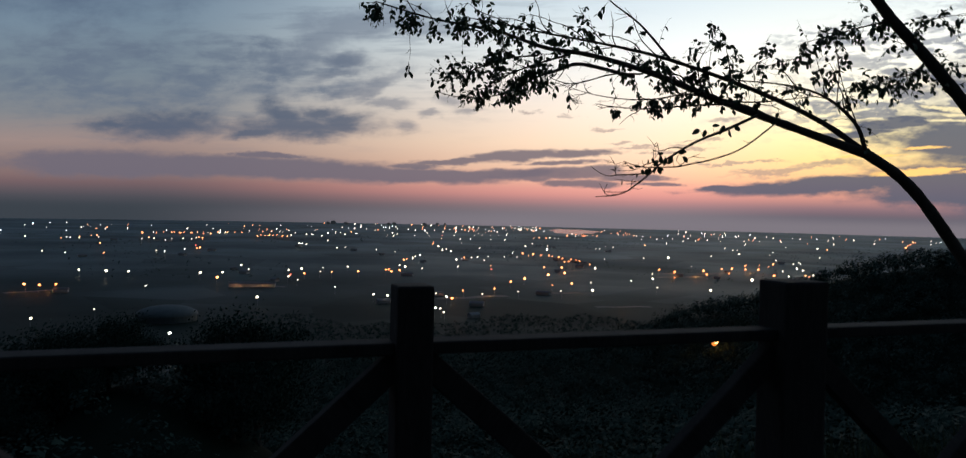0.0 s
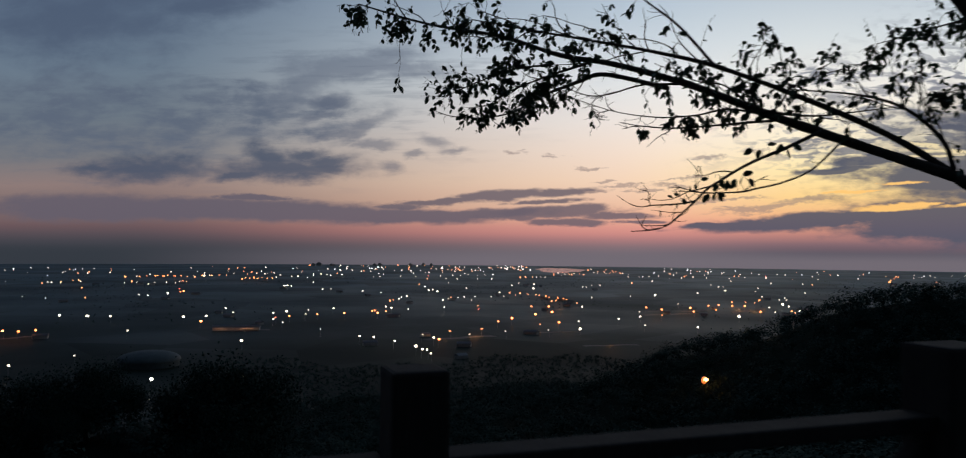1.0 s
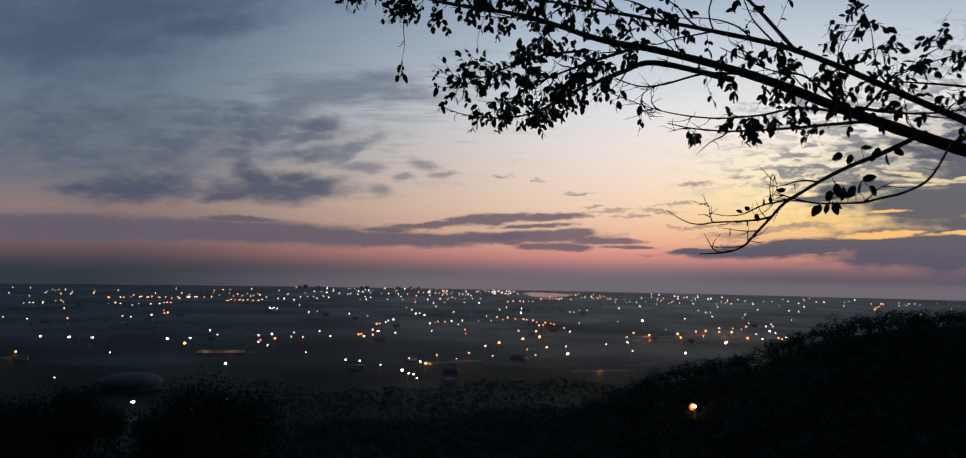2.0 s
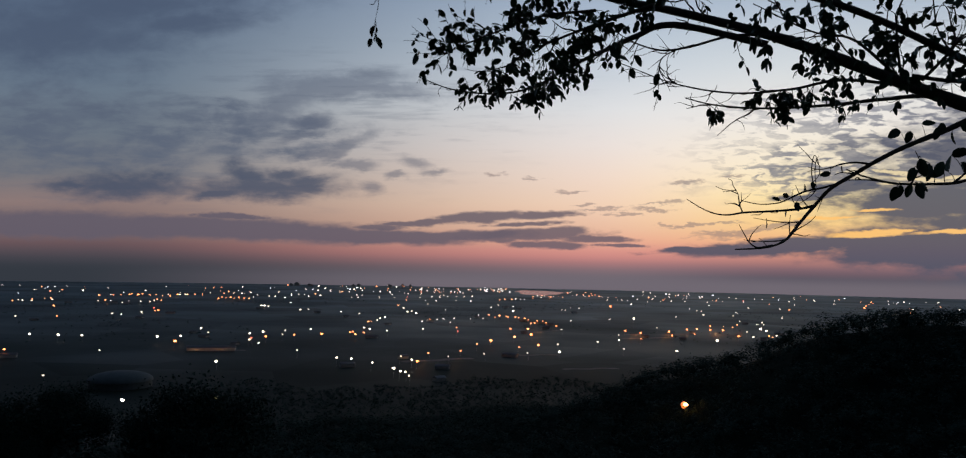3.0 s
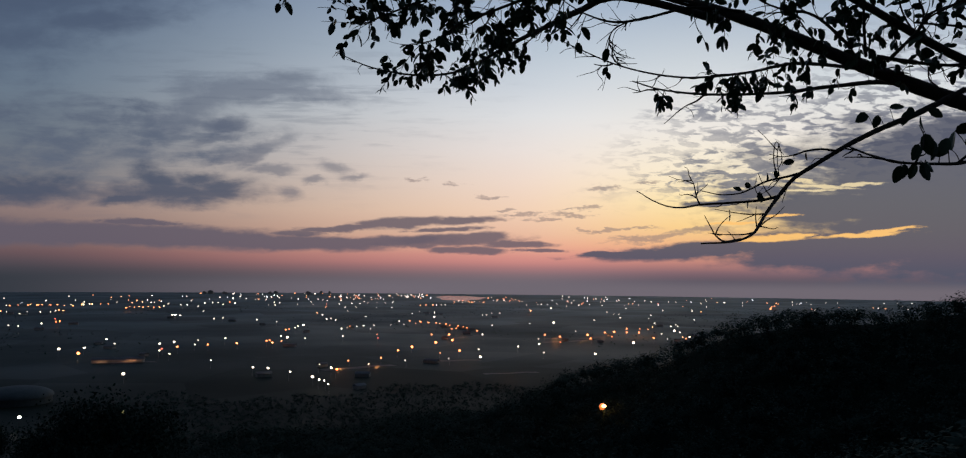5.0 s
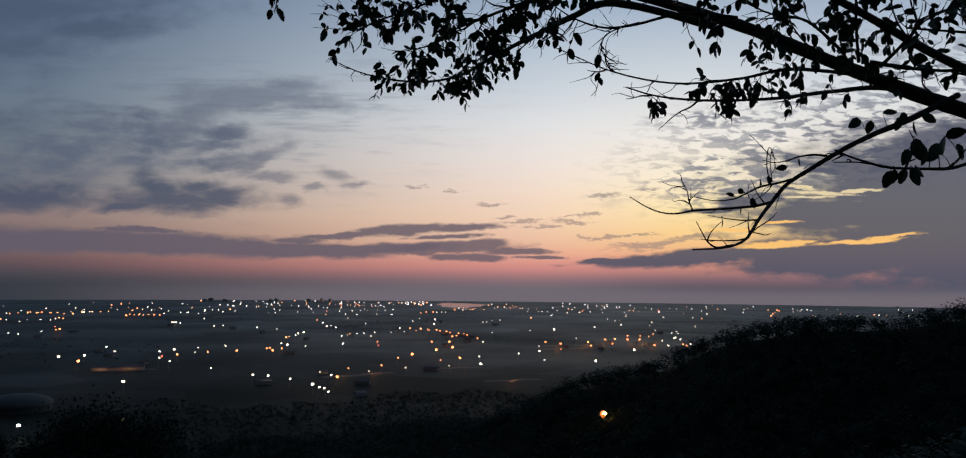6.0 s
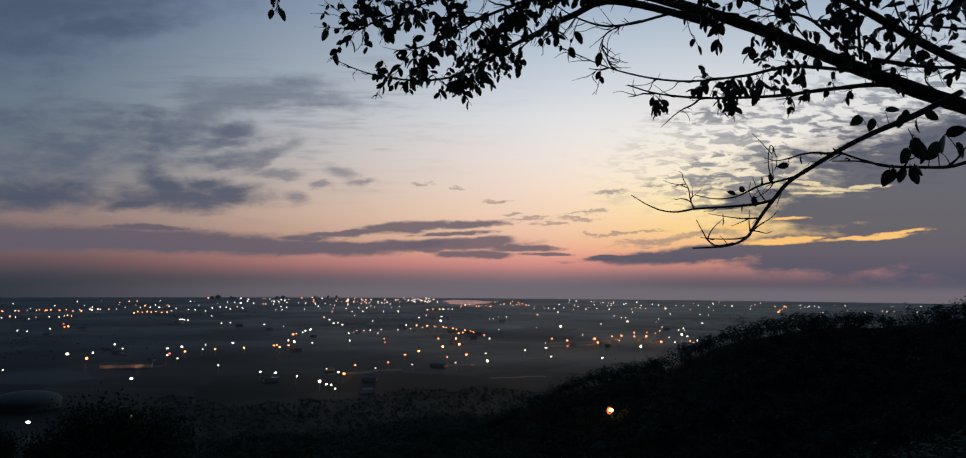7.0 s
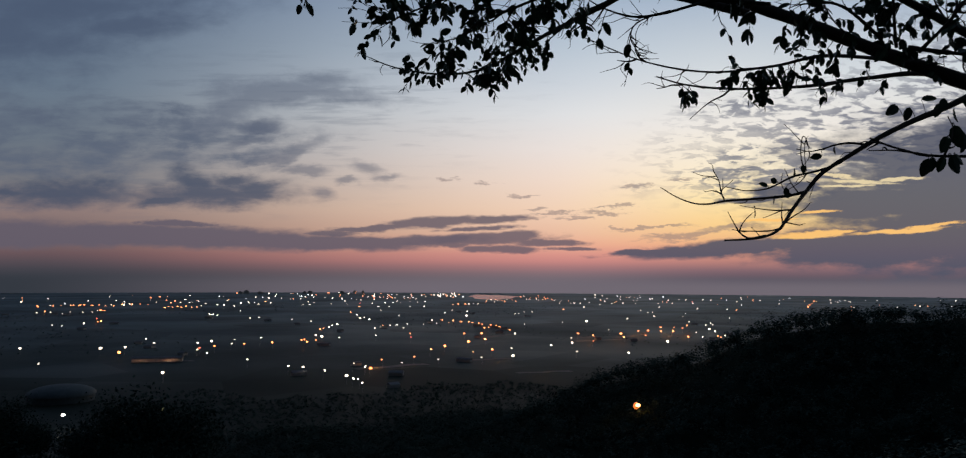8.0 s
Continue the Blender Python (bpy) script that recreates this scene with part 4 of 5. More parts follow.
def build_bough_tree():
    rnd = random.Random(11)
    tree = tagged(new("bough_tree"), "leaning tree with long dark boughs and sparse small oval leaves", "tree")
    for name, (r0, r1, way) in STEMS.items():
        bm = bmesh.new()
        tube(bm, spline(way, 7), r0, r1, 12, 0.05, rnd)
        smooth(part("trunk" if name == "trunk" else "stem", bm, M_BARK, tree))
    ways, lines = [], {}
    for name, (r0, r1, way) in BOUGHS.items():
        bm = bmesh.new()
        line = spline(way, 7)
        lines[name] = line
        tube(bm, line, r0, r1, 8, 0.08, rnd)
        # short bare spurs
        for _ in range(int(len(line) * (0.06 if name.split("_")[0] in ("low", "end", "hanging", "tassel", "spur") else 0.4))):
            i = rnd.randrange(4, len(line) - 2)
            d = (line[i] - line[i - 1]).normalized()
            out = Vector((rnd.gauss(0, 1), rnd.gauss(0, 0.7), rnd.gauss(0.2, 0.8))).normalized()
            tube(bm, wander(rnd, line[i], d + 0.7 * out, rnd.uniform(0.03, 0.13), 3, 0.3), 0.0026, 0.001, 4, 0.1, rnd)
        smooth(part("bough" if r0 > 0.0125 else "twig", bm, M_BARK, tree))
        if name != "hanging_sprig":
            ways.extend(line[:int((0.86 if name == "drooping_bough" else 1.0) * len(line))])
    # branchlets that fan along the great boughs
    lines["north_stem"] = spline(STEMS["north_stem"][2], 7)[20:]
    for name, count, rise in (("south_bough", 13, 0.25), ("upper_bough", 15, 0.35), ("short_bough", 7, 0.3), ("north_stem", 8, 0.1), ("leafy_bough", 6, -0.1),
                              ("drooping_bough", 6, -0.1), ("middle_bough", 5, 0.0), ("middle_twig", 4, 0.05), ("level_twig", 4, 0.2), ("north_twig", 3, 0.2), ("crossing_twig", 3, 0.2)):
        line = lines[name]
        for _ in range(count):
            i = rnd.randrange(4, int(len(line) * (0.6 if "oo" in name and rise < 0 else 0.95)) - 1)
            d = (line[i] - line[i - 1]).normalized() + Vector((rnd.gauss(0, 0.25), rnd.gauss(0, 0.45), rnd.gauss(rise, 0.3)))
            reach = rnd.uniform(0.2, 0.6) if rise > 0.2 else rnd.uniform(0.1, 0.28)
            way = wander(rnd, line[i], d, reach, 5, 0.2)
            bm = bmesh.new()
            tube(bm, way, 0.0055, 0.0016, 5, 0.1, rnd)
            for _ in range(2):
                k = rnd.randrange(5, len(way) - 2)
                tube(bm, wander(rnd, way[k], way[k + 1] - way[k] + Vector((rnd.gauss(0, 0.02), rnd.gauss(0, 0.02), rnd.gauss(0, 0.02))), rnd.uniform(0.06, 0.18), 3, 0.3), 0.0024, 0.001, 4, 0.1, rnd)
            smooth(part("twig", bm, M_BARK, tree))
            ways.extend(way)
    ways += lines["north_stem"]
    # sprays: a thin stalk from the nearest bough with leaflets on both sides of it
    shapes = [leaf_mesh("leaf", 0.050, 0.031, 0.15), leaf_mesh("leaf", 0.042, 0.028, 0.05), leaf_mesh("leaf", 0.060, 0.034, 0.25)]
    stalks = bmesh.new()
    places = []
    for centre, spread, count in LEAFAGE:
        large = 1.35 if centre[1] < 4.3 else 1.1
        for _ in range(round(1.55 * count)):
            c = Vector([q + rnd.gauss(0, 1.25 * s) for q, s in zip(centre, spread)])
            near = min(ways, key=lambda w: (w - c).length + rnd.uniform(0, 0.05)) if spread[0] > 0.01 else lines["hanging_sprig"][-2]
            gap = c - near
            reach = min(max(gap.length, 0.11), 0.24)
            d = (gap.normalized() if gap.length > 1e-4 else Vector((0, 0, -1))) + Vector((rnd.gauss(0, 0.3), rnd.gauss(0, 0.3), rnd.gauss(-0.15, 0.3)))
            way = wander(rnd, near, d, reach, 4, 0.22, 0.12)
            tube(stalks, way, 0.0019, 0.001, 4, 0.1, rnd)
            n = rnd.choice((4, 5, 6, 7))
            for k in range(n):
                at = int((0.25 + 0.75 * (k + rnd.random()) / n) * (len(way) - 2))
                run = (way[at + 1] - way[at]).normalized()
                side = run.cross(Vector((rnd.gauss(0, 0.5), rnd.gauss(1, 0.4), rnd.gauss(0, 0.5)))).normalized() * (1 if k % 2 else -1)
                aim = run * rnd.uniform(0.2, 0.9) + side * rnd.uniform(0.4, 1.0) + Vector((0, rnd.gauss(0, 0.3), rnd.uniform(-0.9, -0.1)))
                m = Matrix.Translation(way[at]) @ aim.to_track_quat("Y", "Z").to_matrix().to_4x4() @ pose(0, 0, 0, 0, rnd.uniform(-85, 85), 0) @ Matrix.Scale(large * rnd.uniform(0.55, 0.95), 4)
                places.append((rnd.randrange(3), m))
    for x, y, z, across, up, size in NEAR_LEAVES + LOW_LEAVES:
        aim = Vector((across, rnd.uniform(-0.35, 0.35), up))
        tip = Vector((x, y, z))
        near = min(ways, key=lambda w: (w - tip).length)
        tube(stalks, spline([near, 0.5 * (near + tip) + Vector((0, 0, 0.006)), tip], 3), 0.0016, 0.001, 4, 0.1, rnd)
        m = Matrix.Translation(tip) @ aim.to_track_quat("Y", "Z").to_matrix().to_4x4() @ pose(0, 0, 0, 0, rnd.choice((-1, 1)) * rnd.uniform(55, 90), 0) @ Matrix.Scale(size, 4)
        places.append((rnd.choice((0, 2)), m))
    tagged(part("stalk", stalks, M_BARK, tree), kind="stuff")
    places = places[::-1]
    for kind, m in places[:300]:
        ob = new("leaf", shapes[kind])
        ob.parent, ob.matrix_basis = tree, m
    corners = []
    for kind, m in places[300:]:
        me = shapes[kind]
        co = [m @ v.co for v in me.vertices]
        for p in me.polygons:
            corners.extend(tuple(co[i]) for i in p.vertices)
    tagged(polygons("foliage", corners, 3, M_FOLIAGE, tree), kind="stuff")


build_bough_tree()


# ---- the town in the plain ----
BRIGHT_WHITE = [
    (-816, 2351), (-586, 1358), (-614, 2476), (-520, 2544), (-345, 923), (-323, 937), (-243, 1019), (-204, 687), (-105, 729),
    (-91, 723), (-46, 658), (-115, 1382), (-112, 1095), (-86, 1591), (144, 1696), (119, 815), (325, 1887), (360, 1473),
    (198, 858), (253, 840), (352, 987), (510, 1230), (566, 1670), (1439, 2941), (1814, 3069), (1533, 2223), (1763, 2287),
    (-498, 934), (-462, 926), (-433, 926),
]
BRIGHT_ORANGE = [
    (-556, 1485), (-467, 2679), (-306, 870), (-223, 947), (-29, 709), (33, 891), (52, 939), (104, 887), (94, 1146),
    (86, 1001), (120, 1145), (114, 1040), (174, 1226), (-130, 1251), (436, 2042), (265, 1139), (279, 1101), (331, 1136),
    (376, 1189), (396, 1203), (413, 1188), (432, 1187), (413, 1071), (917, 2017), (1261, 2262), (1630, 2876), (1717, 2397),
    (2056, 2542), (-441, 750), (-430, 761), (-457, 755),
]
RED = [
    (-596, 1570), (-234, 924), (12, 1078), (-137, 2512), (1079, 2748),
]
NEAR_WHITE = [
    (-30, 611), (-319, 533), (-34, 633), (-40, 637), (-300, 585), (-69, 694), (-34, 724), (-47, 750), (1, 752),
    (38, 783), (84, 798), (-154, 791), (-341, 763), (-212, 864), (130, 901), (-232, 901), (184, 940), (220, 974),
    (-211, 980), (-254, 992), (-307, 995), (-220, 1047), (-85, 1072), (236, 1056), (-193, 1077), (-338, 1063), (-37, 1115),
    (-124, 1119), (428, 1058), (171, 1143), (478, 1092), (459, 1158), (337, 1220), (2, 1277), (-44, 1279), (502, 1185),
    (-121, 1297), (-36, 1311), (-21, 1344), (-120, 1346), (-10, 1361), (38, 1378), (10, 1379), (222, 1374), (63, 1397),
    (-690, 1251),
]
MIDDLE_WHITE = [
    (-565, 1341), (552, 1348), (567, 1348), (303, 1431), (-747, 1281), (-172, 1480), (-557, 1409), (60, 1520), (586, 1406),
    (-66, 1544), (560, 1448), (-216, 1545), (-78, 1616), (-306, 1592), (472, 1564), (-295, 1616), (-8, 1695), (707, 1588),
    (-102, 1751), (621, 1642), (-402, 1720), (-416, 1748), (-421, 1748), (-426, 1748), (265, 1786), (274, 1786), (104, 1848),
    (305, 1887), (685, 1792), (-745, 1773), (164, 1919), (612, 1858), (625, 1858), (-399, 1940), (-55, 1987), (130, 1992),
    (-719, 1865), (-740, 1864), (-826, 1831), (-767, 1864), (-809, 1863), (-962, 1800), (-733, 1931), (628, 1968), (-1007, 1831),
    (-949, 1869),
]
OUTER_WHITE = [
    (-1105, 1825), (-70, 2244), (-38, 2246), (23, 2249), (910, 2059), (64, 2252), (839, 2100), (539, 2227), (-484, 2270),
    (-575, 2265), (774, 2238), (-283, 2386), (-303, 2385), (-533, 2370), (-552, 2369), (-174, 2450), (-223, 2447), (-444, 2431),
    (218, 2478), (234, 2480), (246, 2480), (-96, 2516), (645, 2448), (-788, 2406), (-812, 2405), (-820, 2404), (-58, 2581),
    (-32, 2584), (-427, 2551), (705, 2513), (1386, 2217), (537, 2564), (574, 2567), (789, 2519), (609, 2570), (-298, 2627),
    (-5, 2652), (26, 2655), (-490, 2610), (-508, 2608), (52, 2657), (-878, 2514), (1118, 2420), (869, 2525), (-687, 2592),
    (-724, 2589),
]
FAR_WHITE = [
    (764, 2582), (-798, 2583), (-324, 2692), (82, 2731), (-204, 2776), (-19, 2795), (-620, 2808), (1692, 2338), (753, 2794),
    (-989, 2769), (-106, 2945), (-782, 2868), (-903, 2854), (897, 2887), (-427, 2993), (1257, 2763), (940, 2975), (806, 3049),
    (1071, 2989), (1933, 2534), (1148, 2998), (1027, 3074), (1225, 3006), (1675, 2800), (862, 3149), (1739, 2806), (1526, 2950),
    (1443, 3122), (1825, 2980), (1921, 2989), (1975, 2995), (2143, 2924), (2284, 2938), (2282, 3026),
]
NEAR_ORANGE = [
    (-19, 782), (13, 809), (79, 859), (-195, 979), (-163, 996), (-121, 1003), (254, 1002), (-112, 1031), (-132, 1032),
    (-130, 1042), (316, 1063), (13, 1150), (456, 1057), (358, 1097), (461, 1080), (-126, 1266), (137, 1273), (147, 1289),
    (166, 1305), (-32, 1344), (166, 1339), (476, 1263), (444, 1280), (467, 1280), (157, 1357), (145, 1376), (-635, 1269),
    (141, 1414), (510, 1331), (87, 1435), (131, 1434), (114, 1455), (127, 1455), (111, 1476), (99, 1498), (79, 1520),
    (-555, 1465), (-799, 1581), (-125, 1877), (-715, 1931), (-835, 1894), (-738, 1966), (-633, 2126), (-563, 2173), (-124, 2242),
    (-577, 2172),
]
MIDDLE_ORANGE = [
    (-604, 2171), (-625, 2170), (1206, 1944), (-603, 2216), (-627, 2215), (-650, 2214), (-809, 2252), (-831, 2251), (-988, 2196),
    (161, 2416), (-967, 2243), (-883, 2296), (-921, 2294), (183, 2476), (206, 2478), (-925, 2344), (-957, 2342), (1410, 2269),
    (752, 2648), (1364, 2435), (1721, 2340), (802, 2798), (1447, 2566), (559, 3021), (600, 3026), (590, 3116), (1593, 2793),
    (622, 3218),
]
# rows of lamps along far streets: from, to, how many
STREETS = [
    (-1010, 2251, -768, 2416, 12), (-989, 1767, -1004, 1977, 5), (300, 2670, 423, 2907, 5), (-95, 3432, -26, 3226, 5), (110, 3459, 289, 4028, 6),
]


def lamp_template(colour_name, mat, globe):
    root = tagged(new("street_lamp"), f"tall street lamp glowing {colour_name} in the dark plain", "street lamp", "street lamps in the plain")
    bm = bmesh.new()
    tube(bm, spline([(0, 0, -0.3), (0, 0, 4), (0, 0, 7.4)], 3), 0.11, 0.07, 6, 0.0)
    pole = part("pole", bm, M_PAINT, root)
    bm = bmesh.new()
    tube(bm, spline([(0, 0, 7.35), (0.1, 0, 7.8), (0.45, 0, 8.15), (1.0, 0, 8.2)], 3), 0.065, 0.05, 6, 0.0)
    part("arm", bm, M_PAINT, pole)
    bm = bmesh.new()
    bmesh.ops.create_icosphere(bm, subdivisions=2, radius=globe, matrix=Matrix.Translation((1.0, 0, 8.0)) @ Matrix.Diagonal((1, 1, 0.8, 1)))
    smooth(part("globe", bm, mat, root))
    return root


def build_lamps():
    rnd = random.Random(3)
    kinds = {}

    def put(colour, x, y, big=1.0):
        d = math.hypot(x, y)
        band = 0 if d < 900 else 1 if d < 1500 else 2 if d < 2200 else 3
        # globes oversized, more so far off, to stand in for lamp glare
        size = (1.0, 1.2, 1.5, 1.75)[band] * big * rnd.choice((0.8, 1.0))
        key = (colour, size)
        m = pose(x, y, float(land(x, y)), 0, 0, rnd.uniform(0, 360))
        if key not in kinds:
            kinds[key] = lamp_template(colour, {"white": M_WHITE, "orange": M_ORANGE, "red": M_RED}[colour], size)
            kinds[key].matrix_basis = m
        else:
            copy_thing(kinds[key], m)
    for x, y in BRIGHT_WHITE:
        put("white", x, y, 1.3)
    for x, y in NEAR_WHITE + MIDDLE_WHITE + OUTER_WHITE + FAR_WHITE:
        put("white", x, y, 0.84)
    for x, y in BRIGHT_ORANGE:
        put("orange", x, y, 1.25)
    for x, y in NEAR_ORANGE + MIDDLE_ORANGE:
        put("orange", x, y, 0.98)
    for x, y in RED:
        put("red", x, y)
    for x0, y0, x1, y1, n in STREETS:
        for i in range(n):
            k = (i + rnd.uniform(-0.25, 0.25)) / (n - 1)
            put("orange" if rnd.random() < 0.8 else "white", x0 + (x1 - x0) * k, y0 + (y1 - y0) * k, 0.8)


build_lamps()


def build_foot_lamps():
    """Single lamps at the foot of the hill: a yard flood lamp, a greenish one, a lit shed and a fiery lamp in the woods."""
    for words, mat, x, y, rise, size in (("white flood lamp glaring in a yard below the hill", M_FLOOD, -199.7, 482.8, 8.0, 0.9), ("dim yellow-green lamp among trees below the hill", M_GREENISH, -150.3, 508.5, 6.0, 0.8),
                                         ("fiery orange lamp burning in the wooded spur", M_FIRE, 88.9, 284.7, 9.0, 0.75)):
        z = float(land(x, y))
        root = tagged(new("yard_lamp"), words, "lamp", "lamps below the hill")
        root.matrix_basis = pose(x, y, z)
        bm = bmesh.new()
        tube(bm, spline([(0, 0, -0.4), (0, 0, 0.5 * rise), (0, 0, rise - 0.3)], 3), 0.07, 0.05, 6, 0.0)
        part("pole", bm, M_BARK, root)
        bm = bmesh.new()
        bmesh.ops.create_icosphere(bm, subdivisions=3, radius=size, matrix=Matrix.Translation((0, 0, rise)) @ Matrix.Diagonal((1.15, 1, 0.85, 1)))
        smooth(part("globe", bm, mat, root))
        if mat == M_FIRE:
            # the lamp's orange glare, added as a glowing ball behind its globe
            bm = bmesh.new()
            bmesh.ops.create_icosphere(bm, subdivisions=3, radius=1.0, matrix=Matrix.Translation((-0.4, 0.9, rise - 0.35)) @ Matrix.Diagonal((1.15, 0.8, 1.35, 1)))
            smooth(part("shade", bm, M_HALO, root, "glowing orange ball for the lamp's halo"))
        light = bpy.data.lights.new("lamp_light", "POINT")
        light.energy, light.shadow_soft_size = (700.0 if mat == M_FIRE else 160.0), 0.5
        light.color = {"yard_flood": (1.0, 0.95, 0.8), "greenish_lamp": (0.9, 0.85, 0.3), "fiery_lamp": (1.0, 0.4, 0.1)}[mat.name]
        new("lamp_light", light).location = (x, y + 2.0, z + rise)
    shed = house(6, 4, 3.0)
    tagged(shed, "small shed lit warm by a lamp below the hill", "house")
    shed.matrix_basis = pose(-164.8, 494.9, float(land(-164.8, 494.9)), 0, 0, 12)
    long_hall = house(25, 4.5, 3.6)
    tagged(long_hall, "long low hall with a warmly lit wall", "building")
    long_hall.matrix_basis = pose(-259, 851, PLAIN, 0, 0, 8)
    # unseen point lights, added to warm the shed and hall walls
    for x, y, rise, power in ((-166.0, 488.5, 2.5, 160.0), (-273, 840, 2.5, 260.0), (-246, 843, 2.5, 420.0)):
        light = bpy.data.lights.new("wall_light", "POINT")
        light.energy, light.color, light.shadow_soft_size = power, (1.0, 0.5, 0.26), 0.3
        new("wall_light", light).location = (x, y, float(land(x, y)) + rise)


def far_lamps():
    """The lamps of the far towns, too many to tell apart."""
    rng = np.random.default_rng(8)
    m, t, b = material("far_lamps", 0.4)
    geo = t.nodes.new("ShaderNodeNewGeometry")
    ramp = t.nodes.new("ShaderNodeValToRGB")
    ramp.color_ramp.interpolation = "CONSTANT"
    e = ramp.color_ramp.elements
    e[0].position, e[0].color = 0.0, (1.0, 0.82, 0.68, 1)
    e[1].position, e[1].color = 0.52, (1.0, 0.3, 0.1, 1)
    x = e.new(0.85)
    x.color = (0.9, 0.95, 1.0, 1)
    t.links.new(geo.outputs["Random Per Island"], ramp.inputs[0])
    t.links.new(ramp.outputs[0], b.inputs["Emission Color"])
    b.inputs["Emission Strength"].default_value = 4.0
    bm = bmesh.new()
    # districts: two bearings, two angles below the level, how many lamps
    for b0, b1, least, most, count in ((-33.2, -19.9, 1.27, 1.84, 26), (-19.9, -12.2, 1.24, 1.79, 16), (-12.2, -6.3, 1.11, 1.56, 26), (-6.3, -2.3, 1.06, 1.64, 16), (-2.3, 1.3, 1.09, 1.59, 26), (1.3, 4.6, 1.07, 1.40, 26), (6.2, 8.7, 1.55, 1.74, 10), (8.7, 11.5, 1.26, 1.58, 12), (11.5, 14.3, 1.28, 1.97, 5), (14.3, 17.9, 1.11, 1.57, 14), (17.9, 25.3, 1.14, 1.86, 14), (25.3, 40.1, 1.19, 1.69, 10)):
        for _ in range(count):
            bearing, drop = radians(rng.uniform(b0, b1)), rng.uniform(least, most)
            d = min(82.0 / math.tan(radians(max(drop, 0.3))), 4500.0)
            x, y = d * math.sin(bearing), d * math.cos(bearing)
            z = 1.6 - d * math.tan(radians(drop))
            bmesh.ops.create_icosphere(bm, subdivisions=1, radius=d * rng.uniform(0.0003, 0.00075), matrix=Matrix.Translation((x, y, z)))
    tagged(part("far_town_lamps", bm, m), "countless small white and orange lamps of far towns", "town lamps", kind="stuff")


far_lamps()


def house(a, b, h):
    """A low gabled house of the plain."""
    root = tagged(new("house"), "dim low gabled house among the lamps of the plain", "house", "houses in the plain")
    bm = bmesh.new()
    box(bm, (2 * a, 2 * b, h + 0.4), pose(0, 0, h / 2 - 0.2))
    part("wall", bm, M_WALL, root)
    bm = bmesh.new()
    e, top = 0.5, h + 0.55 * b
    ends = [[bm.verts.new((s * (a + e), y, z)) for y, z in ((-b - e, h - 0.2), (b + e, h - 0.2), (b + e, h + 0.02), (0, top), (-b - e, h + 0.02))] for s in (-1, 1)]
    bm.faces.new(ends[0][::-1])
    bm.faces.new(ends[1])
    for k in range(5):
        bm.faces.new((ends[0][k], ends[0][(k + 1) % 5], ends[1][(k + 1) % 5], ends[1][k]))
    part("roof", bm, M_ROOF, root)
    return root


def build_town():
    rnd = random.Random(5)
    kinds = [house(4.5, 3.2, 2.7), house(6.5, 3.6, 2.9), house(8.0, 3.4, 2.8)]
    n = 0
    for x, y in NEAR_WHITE[::5] + BRIGHT_ORANGE[::4] + NEAR_ORANGE[::5] + MIDDLE_WHITE[::5]:
        x, y = x + rnd.uniform(12, 30) * rnd.choice((-1, 1)), y + rnd.uniform(8, 35)
        z = float(land(x, y))
        if z > PLAIN + 0.5:
            continue
        m = pose(x, y, z, 0, 0, rnd.uniform(-40, 40))
        if n < 3:
            kinds[n].matrix_basis = m
        else:
            copy_thing(kinds[rnd.randrange(3)], m)
        n += 1


build_town()
build_foot_lamps()


def build_road(x0, y0, x1, y1, wide, lamps):
    """A lit stretch of road with its sodium lamps."""
    a, b = Vector((x0, y0, 0)), Vector((x1, y1, 0))
    d = (b - a).normalized()
    side = Vector((-d.y, d.x, 0)) * wide / 2
    bm = bmesh.new()
    rows = []
    for k in range(13):
        q = a + (b - a) * k / 12
        q = q + side * 0.4 * math.sin(k * 0.9)
        rows.append([bm.verts.new((q + s * side + Vector((0, 0, PLAIN + 0.2)))) for s in (-1, 1)])
    for p, q in zip(rows, rows[1:]):
        bm.faces.new((p[0], p[1], q[1], q[0]))
    tagged(part("road", bm, M_ROAD), "pale road lit orange by sodium lamps", "road", kind="structure")
    for k in range(lamps):
        q = a + (b - a) * (k + 0.5) / lamps
        light = bpy.data.lights.new("sodium_light", "POINT")
        light.energy, light.color, light.shadow_soft_size = 1500.0 if y0 < 1000 else 3600.0, (1.0, 0.36, 0.1), 0.5
        lamp = new("sodium_light", light)
        lamp.location = (q.x, q.y, PLAIN + 3.0)


for stretch in ((-470, 741, -437, 783, 9, 3), (-45, 770, 25, 812, 14, 2), (110, 728, 165, 742, 9, 1), (60, 845, 125, 858, 10, 2), (-262, 838, -225, 860, 14, 1), (250, 1090, 340, 1130, 14, 2), (405, 1160, 455, 1200, 14, 2), (110, 1150, 180, 1235, 14, 1),
                (330, 1158, 391, 1214, 16, 2), (272, 1164, 312, 1180, 14, 1), (412, 1226, 456, 1225, 14, 1), (440, 1158, 486, 1252, 14, 2), (148, 1410, 188, 1434, 16, 1)):
    build_road(*stretch)


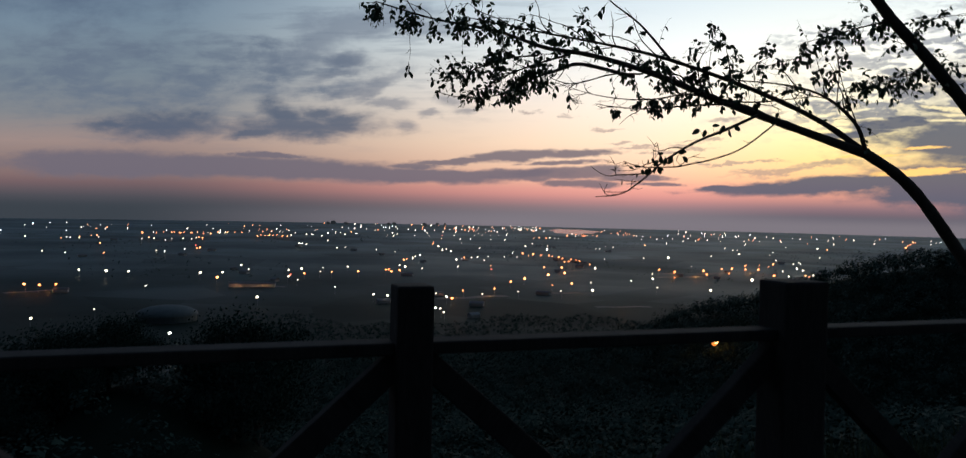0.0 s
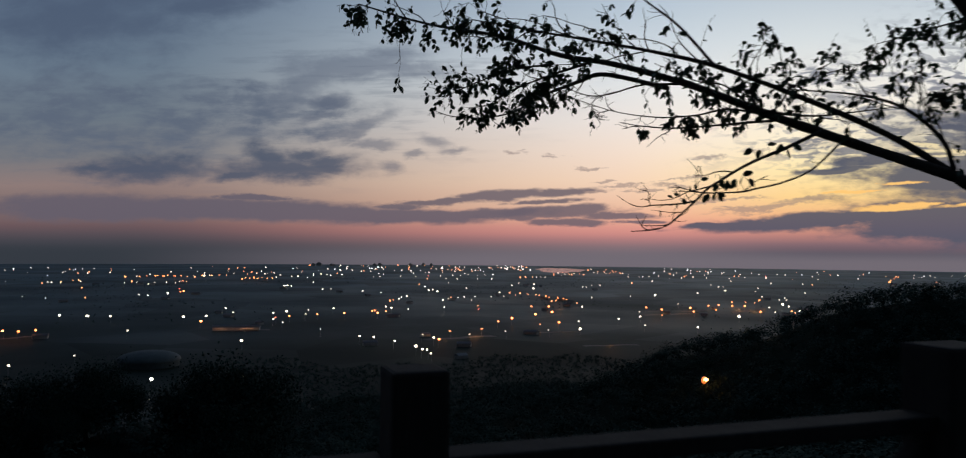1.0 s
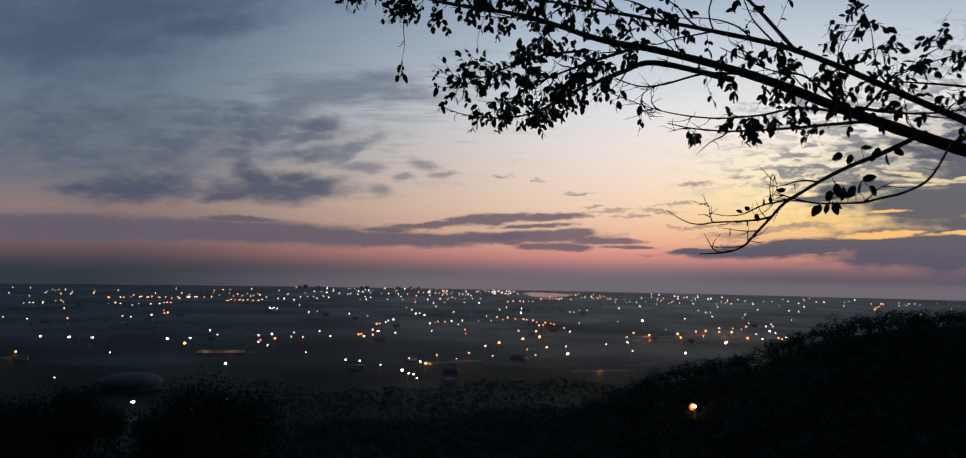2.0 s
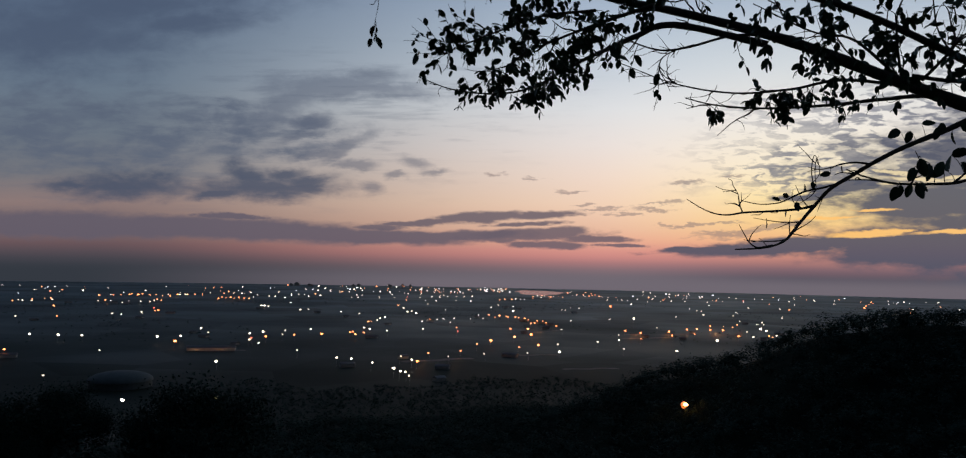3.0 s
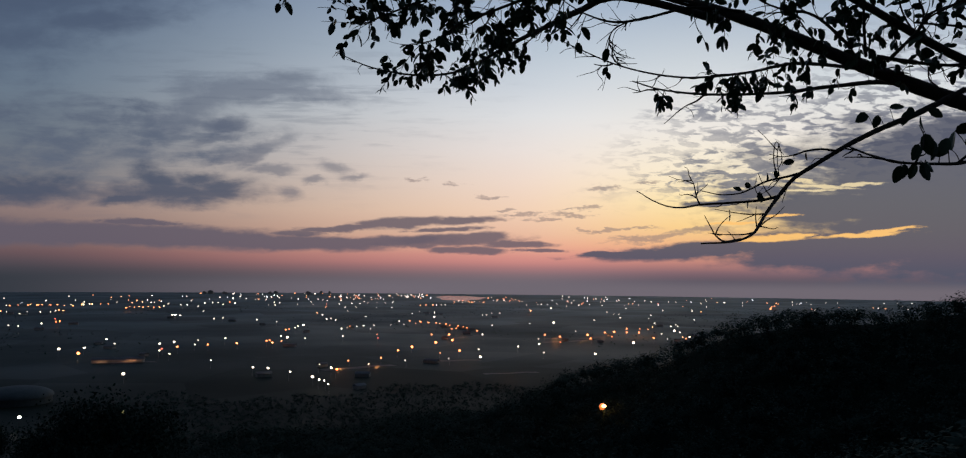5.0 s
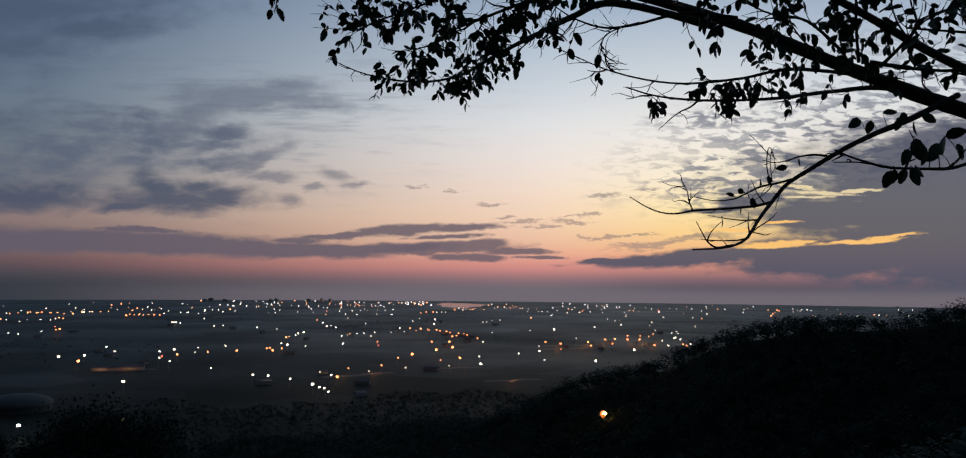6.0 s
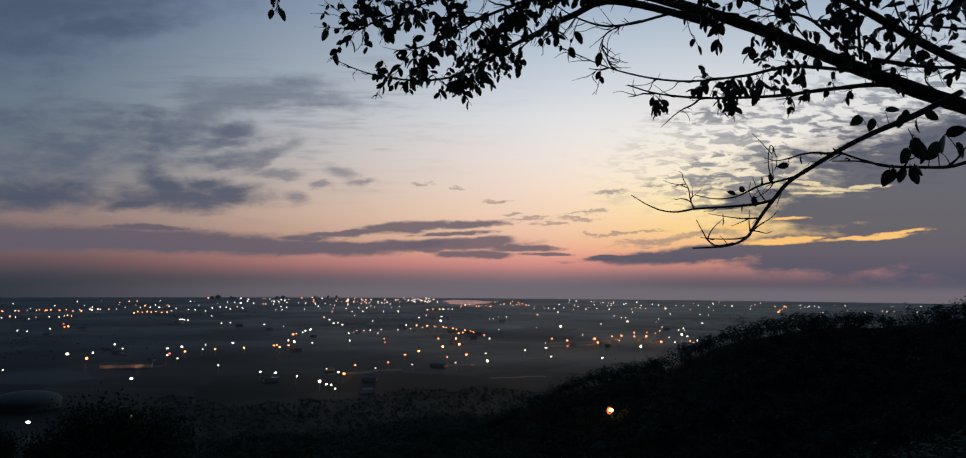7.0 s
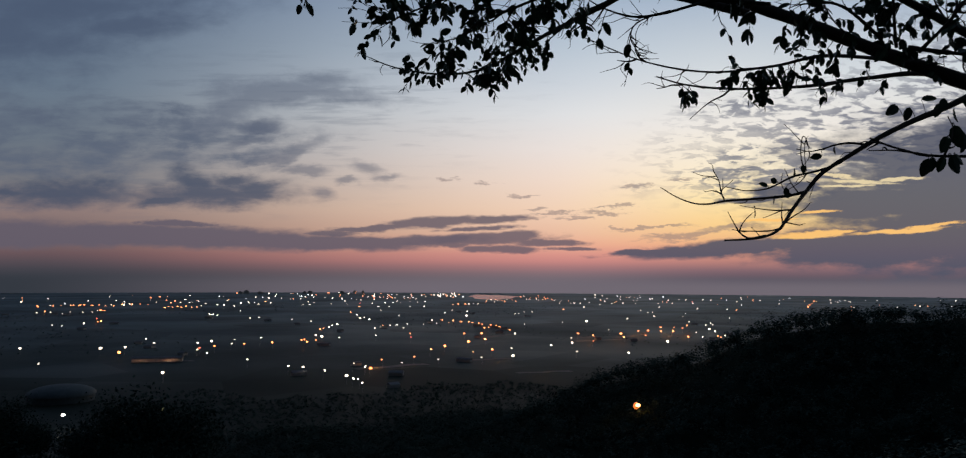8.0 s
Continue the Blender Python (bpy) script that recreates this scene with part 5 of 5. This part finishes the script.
def build_estuary():
    """A still reach of water far off, that mirrors the afterglow."""
    m, t, b = material("still_water", 0.12, 0.0, 0.5)
    b.inputs["Base Color"].default_value = (0.02, 0.025, 0.03, 1)
    wave = t.nodes.new("ShaderNodeTexNoise")
    wave.inputs["Scale"].default_value = 400.0
    bp = t.nodes.new("ShaderNodeBump")
    bp.inputs["Strength"].default_value = 0.05
    t.links.new(wave.outputs[0], bp.inputs["Height"])
    t.links.new(bp.outputs[0], b.inputs["Normal"])
    rnd = random.Random(6)
    bm = bmesh.new()
    rim = []
    for k in range(48):
        a = 2 * math.pi * k / 48
        r = 1 + 0.14 * math.sin(3 * a + 1) + 0.08 * math.sin(7 * a) + rnd.uniform(-0.04, 0.04)
        rim.append(bm.verts.new((445 + 115 * r * math.cos(a) + 40 * math.sin(a), 3770 + 470 * r * math.sin(a), PLAIN + 0.35)))
    bm.faces.new(rim)
    tagged(part("water", bm, m), "pale still reach of water far across the plain", "water", kind="structure")


build_estuary()


def build_skyline():
    """Blocks of the far town that stand over the level of the plain."""
    rnd = random.Random(12)
    for k in range(9):
        bearing, d = radians(rnd.choice((-11.8, -7.0, -4.0)) + rnd.gauss(0, 0.9)), rnd.uniform(4380, 4500)
        wide, deep, tall = rnd.uniform(12, 34), rnd.uniform(10, 16), rnd.uniform(7, 17)
        root = tagged(new("tower_block"), "hazy grey tower block of the far town", "building", "tower blocks of the far town")
        root.matrix_basis = pose(d * math.sin(bearing), d * math.cos(bearing), PLAIN, 0, 0, rnd.uniform(-25, 25))
        bm = bmesh.new()
        box(bm, (wide, deep, tall), pose(0, 0, tall / 2 - 0.2))
        part("wall", bm, M_WALL, root)
        bm = bmesh.new()
        box(bm, (wide * 0.4, deep * 0.5, 3.0), pose(rnd.uniform(-0.2, 0.2) * wide, 0, tall + 1.3))
        part("roof", bm, M_ROOF, root)


build_skyline()


def build_hall():
    """The low domed hall at the foot of the hill."""
    hall = tagged(new("domed_hall"), "dim grey-green low domed hall at the foot of the hill", "building")
    hall.matrix_basis = pose(-246, 590, float(land(-246, 590)))
    bm = bmesh.new()
    bmesh.ops.create_cone(bm, cap_ends=True, segments=40, radius1=22, radius2=22, depth=5, matrix=Matrix.Translation((0, 0, 2.2)))
    part("wall", bm, M_DOME, hall)
    bm = bmesh.new()
    made = bmesh.ops.create_uvsphere(bm, u_segments=40, v_segments=20, radius=1.0)["verts"]
    bmesh.ops.delete(bm, geom=[v for v in made if v.co.z < -0.01], context="VERTS")
    bmesh.ops.transform(bm, matrix=Matrix.Translation((0, 0, 4.7)) @ Matrix.Diagonal((23, 23, 7, 1)), verts=bm.verts)
    smooth(part("roof", bm, M_DOME, hall))


build_hall()


def build_grass():
    rng = np.random.default_rng(9)
    n = 9000
    u, s = rng.uniform(-4.5, 6.5, n), rng.gamma(2.0, 1.1, n) + 0.25
    x, y = FENCE_AT.x + u * FENCE_DIR.x - s * FENCE_DIR.y, FENCE_AT.y + u * FENCE_DIR.y + s * FENCE_DIR.x
    base = np.stack([x, y, land(x, y) - 0.02], 1)
    h = rng.uniform(0.12, 0.45, (n, 1))
    a = rng.uniform(0, 6.28, n)
    w = np.stack([np.cos(a), np.sin(a), np.zeros(n)], 1) * 0.006
    tip = base + np.concatenate([rng.normal(0, 0.3, (n, 2)) * h, h], 1)
    tagged(polygons("grass", np.stack([base - w, base + w, tip], 1), 3, M_GRASS), "rough dark grass on the slope below the fence", "grass", kind="stuff")


build_grass()
